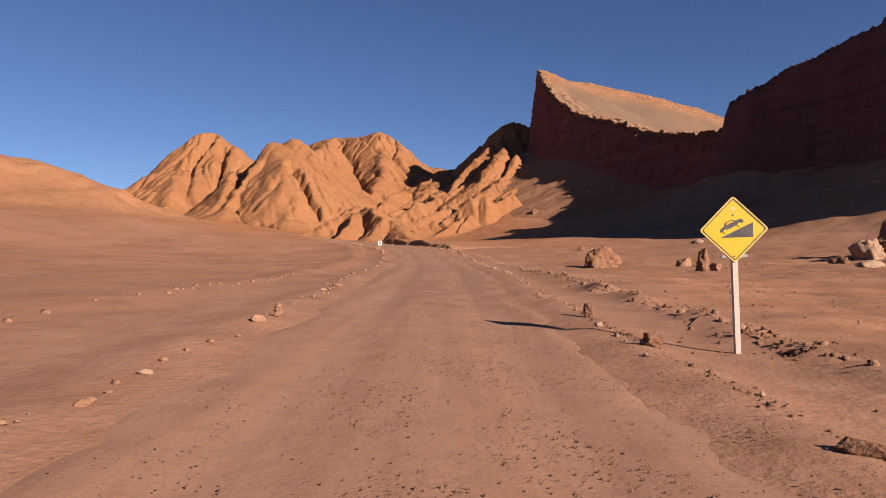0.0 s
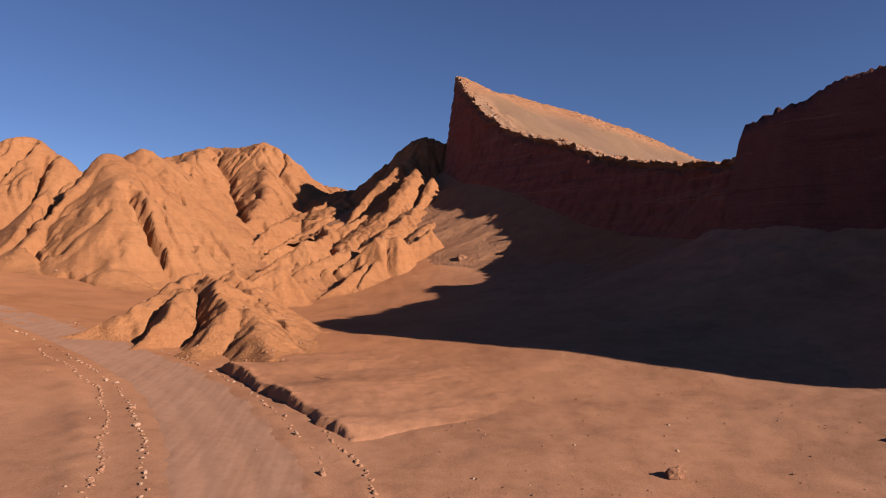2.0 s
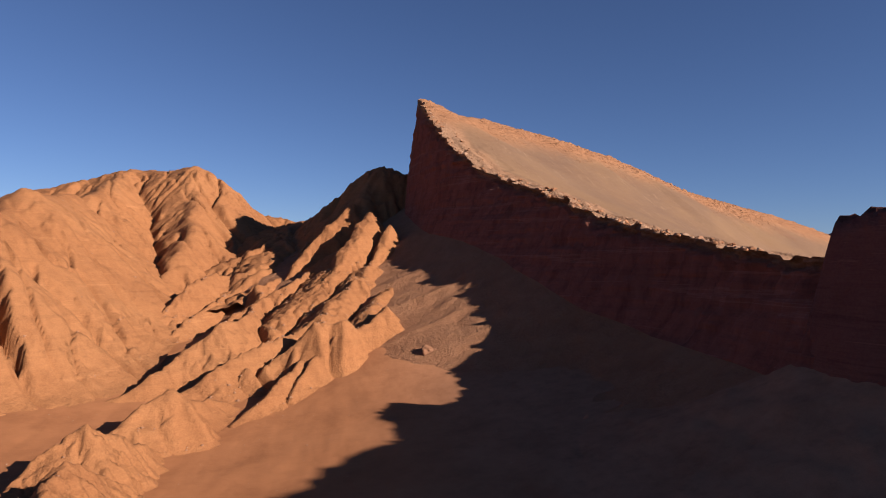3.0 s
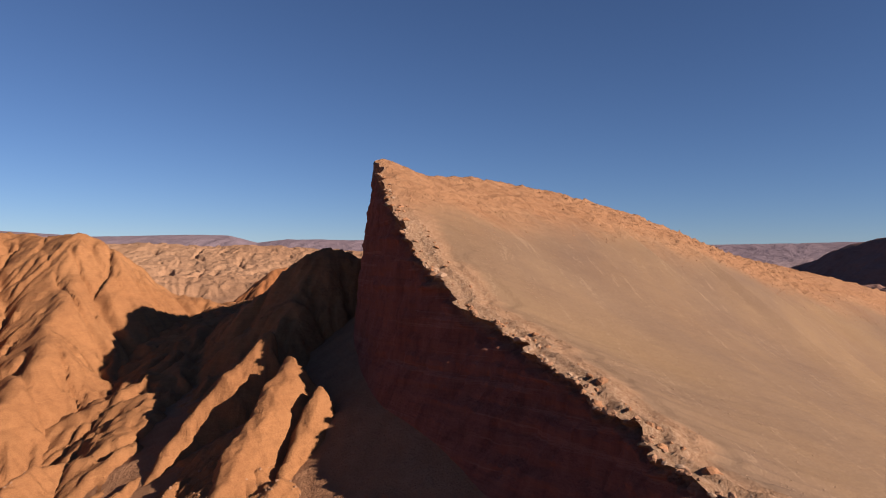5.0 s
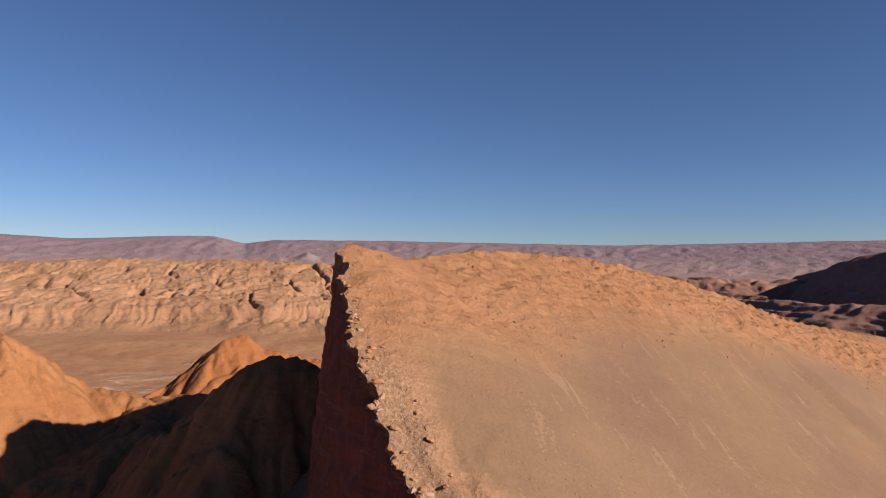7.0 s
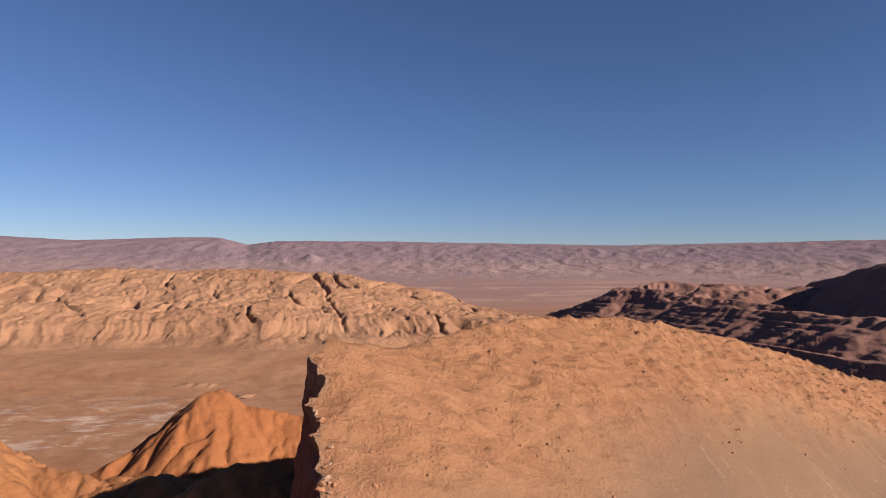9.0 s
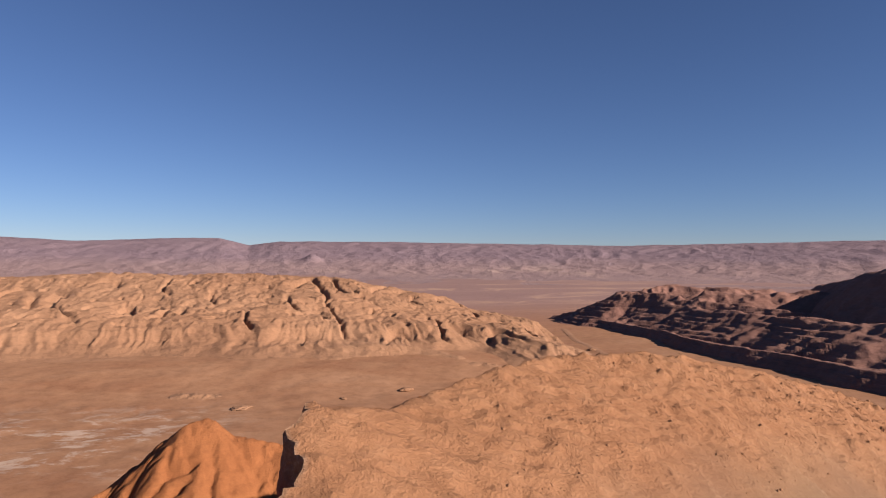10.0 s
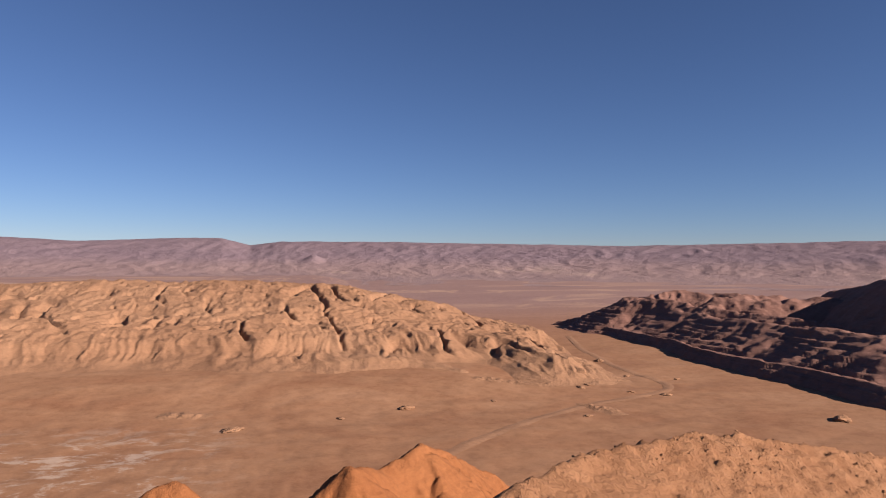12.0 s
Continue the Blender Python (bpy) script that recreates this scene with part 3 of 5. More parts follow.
def build_cuesta():
    ys = np.concatenate([np.arange(100, 160, 0.6), np.arange(160, 300, 0.36), np.arange(300, 346, 1.1)])
    talus = -np.concatenate([[95, 80, 66, 55, 46, 39, 33, 28.5, 25, 22], np.arange(20, 6.4, -0.75)])
    wall_n = 84
    top_o = np.concatenate([[0.25, 0.55, 0.9, 1.3, 1.8, 2.4], np.arange(3.0, 110, 0.55), 110 + 230 * np.linspace(0, 1, 90) ** 1.25])
    xr = np.interp(ys, RIM_Y, RIM_X)
    kernel = np.ones(21) / 21
    pad = np.pad(xr, 10, mode="edge")
    xr = np.convolve(pad, kernel, "valid")
    zr, zb = np.interp(ys, RIM_Y, RIM_Z), np.interp(ys, RIM_Y, BASE_Z)
    pad = np.pad(zr, 10, mode="edge")
    zr = 0.5 * zr + 0.5 * np.convolve(pad, kernel, "valid")
    # a ragged rim: bites and blocks
    bite = 1.1 * fbm(ys / 7.0, ys * 0 + 2.2, 3, 50) + 1.5 * (np.abs(noise2(ys / 2.6, ys * 0 + 5.1, 52)) - 0.2)
    jag = 0.9 * np.round(1.5 * noise2(ys / 4.2, ys * 0 + 7.7, 54)) / 1.5 + 0.35 * noise2(ys / 1.1, ys * 0 + 1.7, 56)
    bite = bite + 1.3 * np.round(1.6 * noise2(ys / 3.4, ys * 0 + 9.3, 58)) / 1.6
    calm = 0.2 + 0.8 * step01(ys, 258, 242)
    bite, jag = bite * calm, jag * calm
    x_plain = xr
    xr = xr + bite
    x_top = xr[:, None] + top_o[None]
    y2 = np.repeat(ys[:, None], len(top_o), 1)
    z_top, rock, lip = dip_slope(x_top, y2, np.repeat(top_o[None], len(ys), 0), zr[:, None], xr[:, None])
    z_top = z_top + jag[:, None] * np.exp(-top_o[None] / 2.5)
    z_top = z_top + rock * (0.55 * (ridged(x_top / 7 + y2 / 9, y2 / 5, 3, 61) - 0.62) + 0.30 * fbm(x_top / 2.4, y2 / 2.0, 3, 63) + 0.5 * (np.abs(noise2(x_top / 2.1, y2 / 1.5, 64)) - 0.25))
    # crusty knobs, thicker along the far part of the crest
    crust = np.clip(0.35 + 0.9 * noise2(x_top / 13, y2 / 13, 72) + 0.010 * (x_top - 60), 0.06, 1)
    z_top = z_top + rock * crust * (1.9 * np.maximum(0, noise2(x_top / 1.9, y2 / 1.4, 74) - 0.12) + 1.2 * np.maximum(0, noise2(x_top / 0.9, y2 / 0.8, 76) - 0.2))
    slant_u, slant_w = 0.8 * x_top - 0.6 * y2, 0.6 * x_top + 0.8 * y2
    z_top = z_top + rock * (0.25 + 0.75 * crust) * (0.6 * (0.22 - np.abs(noise2(slant_u / 2.6, slant_w / 7, 92))) + 0.55 * (0.22 - np.abs(noise2(slant_u / 1.1, slant_w / 2.6, 94))))
    z_top = z_top + lip * (0.22 * np.abs(fbm(x_top / 1.3, y2 / 1.3, 3, 65)) + 0.3 * fbm(x_top / 4, y2 / 4, 3, 67))
    z_top = z_top + (1 - rock) * (1 - lip) * (0.16 * fbm(x_top / 9, y2 / 3.5, 3, 69) + 0.10 * np.maximum(0, fbm(x_top / 2.2, y2 / 1.2, 3, 71)))
    # thin beds broken back in low steps along the lower rim
    near_rim = step01(y2, 232, 214)
    for back, swing, drop, key in ((1.6, 1.2, 0.75, 91), (4.2, 2.2, 0.55, 93), (7.5, 3.2, 0.40, 95)):
        edge = back + swing * (noise2(y2 / 8, y2 * 0 + 2, key) + 0.5 * noise2(y2 / 2.1, y2 * 0 + 4, key))
        z_top = z_top + near_rim * drop * (step01(top_o[None] - edge, 0, 0.7) * np.exp(-(top_o[None] / 13) ** 2) - 0.25)
    z_rim = z_top[:, 0]
    v = np.linspace(0, 1, wall_n)
    # the wall: upright, fluted, with thin hard beds that stand out
    lean = 6.2 - 1.9 * step01(ys, 212, 240) + 1.3 * step01(ys, 158, 174) * step01(ys, 216, 205)
    base_x = x_plain - lean + 0.6 * fbm(ys / 9, ys * 0 + 4, 2, 73)
    zw = z_rim[:, None] + (zb - z_rim)[:, None] * v[None]
    shape = v ** 1.6 * 0.75 + v * 0.25
    nose = step01(ys, 234, 250)[:, None]
    shape = shape[None] * (1 - nose) + v[None] ** 0.6 * nose
    xw = x_plain[:, None] + (base_x - x_plain)[:, None] * shape + bite[:, None] * step01(v, 0.22, 0.04)[None]
    yw = np.repeat(ys[:, None], wall_n, 1)
    deep = np.sin(np.pi * np.clip(v, 0, 1)) ** 0.5
    narrow = (1 - 0.6 * step01(ys, 212, 240))[:, None]
    flute = 2.1 * (ridged(yw / 9.0 + zw / 60, zw / 40, 3, 75) - 0.6) - 0.7 * np.exp(-((v - 0.10) / 0.12) ** 2)[None] * np.abs(noise2(yw / 1.8, zw / 1.4, 78)) * 1.8 + 1.2 * (ridged(yw / 2.7, zw / 14, 3, 77) - 0.6)
    beds = 0.55 * noise2(zw / 1.5, yw / 28, 79) + 0.30 * noise2(zw / 0.55, yw / 12, 81) + 0.35 * fbm(yw / 1.5, zw / 1.5, 3, 83)
    tame = (0.3 + 0.7 * step01(ys, 262, 234))[:, None]
    xw = xw - deep[None] * tame * (flute * (0.35 + 0.65 * narrow) + beds)
    # a rough band of broken blocks right under the rim
    band = step01(v, 0.20, 0.10)[None] * step01(v, 0.0, 0.015)[None] * step01(ys, 244, 230)[:, None]
    block = np.abs(noise2(yw / 1.5, zw / 1.1, 96)) + 0.5 * np.abs(noise2(yw / 0.7, zw / 0.6, 97))
    xw = xw - band * (2.2 * block - 0.55 + 0.5 * np.round(2 * noise2(yw / 3.2, zw / 1.6, 98)))
    caprock = np.exp(-((v - 0.07) / 0.05) ** 2)
    xw = xw + calm[:, None] * caprock[None] * (0.8 + 0.8 * noise2(yw / 2.2, zw / 3, 85)) - calm[:, None] * np.exp(-(v / 0.03) ** 2)[None] * 0.4
    # the apron of rubble
    o = talus
    x_t = base_x[:, None] + (o + 6.2)[None]
    drop = (-(o + 6.2))[None]
    y_t = np.repeat(ys[:, None], len(o), 1)
    z_t = zb[:, None] - 0.60 * np.minimum(drop, 9) - 0.36 * np.clip(drop - 9, 0, 30) - 0.6 * np.maximum(0, drop - 39)
    z_t = z_t + np.minimum(1, drop / 4) * (1.0 * (ridged(y_t / 11, x_t / 40, 2, 87) - 0.6) + 0.35 * fbm(x_t / 2.5, y_t / 2.5, 3, 89))
    zero = np.zeros_like
    body = new("rock_cuesta")
    body.location = (50, 190, 0)
    shift = (50, 190, 0)

    def piece(name, x, y, z, sand, lipm, wallm, label, low=1.5):
        keep = z > land(x, y) - low
        return under(grid_object(name, x - shift[0], y - shift[1], z, M_CUESTA, keep, {"sand": sand, "lip": lipm, "wall": wallm}), body, label)

    x_j, y_j, z_j = np.concatenate([x_t, xw[:, -1:]], 1), np.concatenate([y_t, yw[:, -1:]], 1), np.concatenate([z_t, zw[:, -1:]], 1)
    piece("scree_apron", x_j, y_j, z_j, zero(x_j) + 0.12, zero(x_j), zero(x_j) + 0.12, "apron of dusty scree below the cliff")
    lip_w = np.repeat(np.exp(-((v[::-1] - 0.03) / 0.07) ** 2)[None], len(ys), 0)
    piece("cliff_face", xw[:, ::-1], yw, zw[:, ::-1], zero(xw), lip_w, zero(xw) + 1, "fluted dark red cliff with thin pale beds")
    x_j, y_j, z_j = np.concatenate([xw[:, :1], x_top], 1), np.concatenate([yw[:, :1], y2], 1), np.concatenate([zw[:, :1], z_top], 1)
    one = np.ones((len(ys), 1))
    piece("back_slope", x_j, y_j, z_j, np.concatenate([0 * one, (1 - rock) * (1 - lip)], 1), np.concatenate([one, lip * (1 - rock)], 1), zero(x_j), "sunlit slope of sand below a rough rocky crest", 3.0)
    r2 = np.random.RandomState(77)
    span = np.gradient(top_o)[None] * np.gradient(ys)[:, None]
    rows = step01(fbm((0.42 * x_top - 0.91 * y2) / 13, (0.91 * x_top + 0.42 * y2) / 2.0, 3, 71), 0.08, 0.28) * step01(top_o[None], 34, 12)
    for count, weight, small, large, stone, text in (
            (9000, 0.25 * rock + 0.05 * lip, 0.03, 0.13, M_KNOB, "loose broken rock on the slope"),
            (11000, 0.16 * lip * (1 - rock) + 0.9 * (1 - rock) * rows + 0.001, 0.03, 0.10, M_PALE, "pale loose stones lying in rows on the sand")):
        cdf = np.cumsum((weight * (top_o[None] < 170) * span).reshape(-1))
        i, k = np.unravel_index(np.searchsorted(cdf, r2.rand(count) * cdf[-1]), z_top.shape)
        gravel("loose_rock", x_top[i, k] + r2.uniform(-0.3, 0.3, count) - shift[0], y2[i, k] + r2.uniform(-0.2, 0.2, count) - shift[1], z_top[i, k], small * (large / small) ** (r2.rand(count) ** 3.0), stone, text, 79 + count, parent=body)
    cdf = np.cumsum((rock * crust ** 1.5 * (x_top < 175) * (top_o[None] > 4) * span).reshape(-1))
    i, k = np.unravel_index(np.searchsorted(cdf, r2.rand(14000) * cdf[-1]), z_top.shape)
    lump = 0.07 * (0.29 / 0.07) ** (r2.rand(len(i)) ** 2.4)
    gravel("crusty_knob", x_top[i, k] + r2.uniform(-0.3, 0.3, len(i)) - shift[0], y2[i, k] + r2.uniform(-0.3, 0.3, len(i)) - shift[1], z_top[i, k] - 0.3 * lump, lump, M_KNOB, "crusty knobs of hardened earth", 83, parent=body)
    # blocks of caprock along the rim
    rng = np.random.RandomState(5)
    stones = [rock_mesh("rim_block", 900 + k, 2, 0.6, (1.2, 0.9, 0.7), (M_RUBBLE, M_STONE, M_RUBBLE, M_PALE)[k]) for k in range(4)]
    low_end, high_end = np.searchsorted(ys, 140), np.searchsorted(ys, 242)
    for k in range(270):
        r = rng.randint(low_end, high_end)
        off = rng.uniform(-0.6, 0.7) if k % 4 else rng.uniform(0.5, 3.5)
        size = rng.uniform(0.14, 0.4) * (1.8 if rng.rand() < 0.2 else 1)
        c = np.argmin(np.abs(top_o - max(off, 0.25)))
        ob = new("rim_block", stones[k % 4])
        ob.matrix_world = Matrix.LocRotScale((xr[r] + off - shift[0], ys[r] - shift[1], z_top[r, c] - size * 0.05), Euler((rng.uniform(-0.4, 0.4), rng.uniform(-0.4, 0.4), rng.uniform(0, 6))), (size, size * rng.uniform(0.7, 1.3), size))
        ob.parent = body
    return tagged(body, "huge tilted red rock fin with layered cliff and sandy back", "rock formation")


def cuesta_material():
    m, n, l, bsdf = mat_nodes("cuesta_rock")
    v = place_vec(n, l)

    def mask(key):
        a = n.new("ShaderNodeAttribute")
        a.attribute_name = key
        return a.outputs["Fac"]

    coarse = noise_node(n, l, v, 0.35, 8, 0.68)
    fine = noise_node(n, l, v, 2.6, 6, 0.65)
    stain = noise_node(n, l, v, 0.05, 4, 0.6, 0.5)
    rock = mix(n, l, 0.5, ramp(n, l, stain, [(0.35, (0.200, 0.096, 0.050)), (0.65, (0.250, 0.130, 0.071))]), ramp(n, l, coarse, [(0.3, (0.165, 0.076, 0.038)), (0.55, (0.244, 0.125, 0.067)), (0.75, (0.292, 0.166, 0.096))]))
    sandcol = mix(n, l, 0.3, ramp(n, l, stain, [(0.3, (0.129, 0.079, 0.050)), (0.7, (0.159, 0.101, 0.061))]), ramp(n, l, fine, [(0.35, (0.116, 0.069, 0.043)), (0.65, (0.176, 0.112, 0.071))]))
    drift = noise_node(n, l, place_vec(n, l, (1, 1, 1), (0, 0, 30)), 0.018, 5, 0.6, 0.8)
    sandcol = mix(n, l, 0.7, sandcol, ramp(n, l, drift, [(0.38, (0.84, 0.86, 0.96)), (0.52, (1.0, 1.0, 1.0)), (0.66, (1.1, 1.08, 0.98))]), "MULTIPLY")
    streak = noise_node(n, l, place_vec(n, l, (0.5, 0.06, 0.1), (0, 0, 25)), 1.0, 6, 0.65, 0.4)
    sandcol = mix(n, l, math_node(n, l, "MULTIPLY", math_node(n, l, "GREATER_THAN", math_node(n, l, "ADD", math_node(n, l, "MULTIPLY", streak, 0.7), math_node(n, l, "MULTIPLY", fine, 0.4)), 0.645), 0.32), sandcol, (0.228, 0.151, 0.099))
    lipcol = mix(n, l, 0.5, ramp(n, l, stain, [(0.3, (0.163, 0.095, 0.058)), (0.7, (0.219, 0.133, 0.084))]), ramp(n, l, fine, [(0.34, (0.138, 0.073, 0.045)), (0.5, (0.232, 0.138, 0.086)), (0.68, (0.353, 0.245, 0.176))]))
    layer = noise_node(n, l, place_vec(n, l, (0.03, 0.03, 0.8), (0, 3, 0)), 1.0, 6, 0.7, 0.3)
    wallcol = mix(n, l, 0.65, rock, ramp(n, l, layer, [(0.35, (0.098, 0.029, 0.026)), (0.5, (0.180, 0.056, 0.045)), (0.57, (0.132, 0.039, 0.033)), (0.63, (0.275, 0.135, 0.108)), (0.68, (0.170, 0.054, 0.044))]))
    drip = noise_node(n, l, place_vec(n, l, (0.5, 0.5, 0.035)), 1.0, 5, 0.65, 0.3)
    wallcol = mix(n, l, 0.5, wallcol, ramp(n, l, drip, [(0.35, (0.080, 0.023, 0.021)), (0.5, (0.166, 0.052, 0.043)), (0.68, (0.222, 0.080, 0.062))]))
    col = mix(n, l, mask("wall"), rock, wallcol)
    col = mix(n, l, mask("sand"), col, sandcol)
    col = mix(n, l, mask("lip"), col, lipcol)
    l.new(col, bsdf.inputs["Base Color"])
    bsdf.inputs["Roughness"].default_value = 0.93
    bsdf.inputs["Specular IOR Level"].default_value = 0.12
    firm = math_node(n, l, "SUBTRACT", 1.0, math_node(n, l, "MULTIPLY", mask("sand"), 0.85))
    h = math_node(n, l, "MULTIPLY", math_node(n, l, "ADD", coarse, math_node(n, l, "ADD", math_node(n, l, "MULTIPLY", fine, 0.35), math_node(n, l, "MULTIPLY", math_node(n, l, "MULTIPLY", layer, mask("wall")), 0.5))), firm)
    l.new(bump(n, l, h, 0.9, 0.75, bump(n, l, fine, 0.35, 0.08)), bsdf.inputs["Normal"])
    return m


M_CUESTA = cuesta_material()
build_cuesta()

# ---- the tall butte that shades the hollow ----
BUTTE = [(53.2, 129.6, 30.3), (53.6, 127, 31.2), (54.6, 122.5, 32.0), (58.5, 118.5, 33.6), (63.5, 112.5, 35.6), (66.5, 103.5, 38), (66, 92, 40.5), (64.5, 78, 43.3), (62, 69.5, 43.7), (61.5, 66, 40.2), (72, 57, 38), (88, 46, 39), (120, 30, 40), (150, 10, 28), (176, -6, 4)]


def build_butte():
    """A block of rock with an upright shaded cliff, a slope of scree at its foot and a back that falls gently away."""
    x, y = np.meshgrid(np.arange(8, 200, 0.6), np.arange(-20, 150, 0.6))
    line = np.array([b[:2] for b in BUTTE])
    wx, wy = x + 0.5 * fbm(x / 5, y / 5, 3, 161), y + 0.5 * fbm(x / 5, y / 5, 3, 163)
    d, s = line_offset(wx, wy, line)
    runs = np.concatenate([[0], np.cumsum(np.hypot(*np.diff(line, axis=0).T))])
    rim = np.interp(s, runs, [b[2] for b in BUTTE]) + 0.35 * fbm(s / 5, s * 0, 3, 165) * step01(s, 2, 9)
    a = np.abs(d)
    flute = 1.5 * (ridged(s / 9, a / 30, 3, 167) - 0.5) + 0.4 * (ridged(s / 2.8, a / 20, 2, 168) - 0.5)
    wall = rim - 3.4 * np.maximum(0, a + flute * step01(a, 0.3, 3.5))
    beds = wall / 2.6
    wall = wall + 0.55 * np.clip(a / 2.5 - 0.3, 0, 1) * 2.6 * (np.floor(beds) + step01(beds - np.floor(beds), 0.3, 0.9) - beds)
    scree = 12.5 + 5.5 * step01(y, 62, 84) - 0.5 * a + 0.5 * fbm(x / 4, y / 4, 3, 172)
    g = land(x, y)
    k = np.clip(0.5 + 0.5 * (scree - g) / 3.0, 0, 1)
    scree = np.where(scree > g - 3, g * (1 - k) + scree * k + 3.0 * k * (1 - k) - 0.12, scree)
    steep = 0.16 + 4.0 * step01(s, 13, 4)
    back = rim - steep * a - 0.0022 * d * d + 1.2 * (ridged(x / 9, y / 9, 3, 169) - 0.6) * step01(s, 3, 14)
    back = back - 0.02 * np.maximum(0, x - 130) ** 2
    front = (d > 0) | (s <= 0.01)
    z = np.where(front, wall, back) + 0.3 * fbm(x / 2, y / 2, 3, 171) * np.clip(a / 2, 0.15, 1)
    body = new("rock_butte")
    body.location = (66, 90, 6)
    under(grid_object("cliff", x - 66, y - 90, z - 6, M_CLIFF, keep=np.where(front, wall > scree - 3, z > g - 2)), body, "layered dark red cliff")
    under(grid_object("scree_apron", x - 66, y - 90, scree - 6, M_DIRT, keep=front & (a > 1.5) & (scree > g - 0.3)), body, "apron of dusty scree")
    return tagged(body, "dark shaded butte of layered red rock", "rock formation")



build_butte()

# ---- the sunlit hills ----
hill("sandstone_hill", -112, -20, 140, 262, 0.5, [
    (0.95, 3, [(-53.6, 224.5, 39), (-54, 215, 33.5), (-54.2, 203, 34.4), (-47, 189, 27), (-43, 178, 17), (-40, 166, 9)]),
    (0.8, 2, [(-54.2, 203, 34.4), (-60, 188, 22), (-58, 170, 11)]),
    (0.85, 2, [(-53.6, 224.5, 39), (-44, 222, 28), (-33, 208, 15), (-26, 192, 8)]),
    (0.8, 2, [(-53.6, 224.5, 39), (-56, 245, 40), (-58, 262, 42)])],
    M_ROCK, "smooth eroded orange sandstone hill with gullies", "hill", 5, warp=2.0, gully=0.34, wave=11, rough=0.16, size=8, crack=0.6, crease=0.25, rain=0.14, bank=0.6, foot=5.0, run=(0.5, -1.0), rubble=(260, 0.1, 0.4, M_STONE),
    clefts=[(-45.8, 187.5, -35.5, 175.0, 1.9, 4.2), (-61.5, 203, -61.0, 183, 3.6, 6.5), (-57.5, 174.5, -52.5, 171.5, 1.6, 2.6), (-41.5, 196, -39.5, 192, 0.9, 2.0)])
hill("sandstone_hill", -150, -58, 150, 262, 0.55, [
    (0.95, 2, [(-122, 216, 8), (-110, 221, 15), (-100, 226, 25), (-92, 229, 36), (-88, 231, 42), (-83, 231, 42.8), (-76, 228, 37.5), (-68, 224, 31), (-60, 222, 27)]),
    (0.8, 2, [(-85, 231, 42), (-87, 212, 28), (-82, 190, 15), (-76, 172, 9)]),
    (0.8, 2, [(-76, 228, 37), (-68, 208, 23), (-65, 190, 12)])],
    M_ROCK, "rugged orange sandstone hill with a knobbly summit", "hill", 8, warp=2.5, gully=0.5, wave=9, rough=0.3, size=7, crack=0.7, crease=0.3, rain=0.22, bank=0.65, foot=5.0, run=(0.2, -1.0), rubble=(260, 0.1, 0.4, M_STONE),
    clefts=[(-83.5, 229, -86, 214, 1.8, 4.0), (-77, 224, -75, 212, 1.5, 3.2)])
hill("sandstone_hill", -140, 24, 215, 350, 0.55, [
    (0.85, 4, [(-120, 335, 38), (-90, 335, 50), (-61, 331, 58), (-48, 322, 56.5), (-35, 309, 56.5), (-27, 311, 49), (-15, 314, 42), (-1, 313, 39.5), (12, 305, 41)]),
    (0.85, 2, [(-35, 309, 56), (-31, 290, 44), (-28, 268, 35), (-29, 250, 27), (-31, 234, 18), (-32, 215, 9)]),
    (0.85, 2, [(-58, 325, 57), (-57, 295, 49), (-54, 265, 42), (-47, 246, 30), (-40, 230, 18)]),
    (0.8, 2, [(-20, 313, 44), (-19, 290, 36), (-18, 272, 28), (-20, 252, 18)])],
    M_ROCK, "large furrowed orange sandstone hill", "hill", 11, warp=2.6, gully=0.55, wave=10, rough=0.28, size=7.5, crack=0.7, crease=0.35, run=(0.5, -1.0), chop=0.15, rain=0.22, bank=0.65)
hill("sand_hill", -190, -22, 66, 165, 1.0, [
    (0.42, 6, [(-170, 112, 26), (-130, 112, 23), (-100, 114, 20.5), (-80, 115, 18.2), (-66, 114, 13.5), (-53, 112, 7)])],
    M_MOUND, "low rounded hill of orange brown sand", "hill", 14, warp=4, gully=0.3, wave=12, rough=0.3, size=9, crease=0.35, skirt=0.3, foot=2.5)

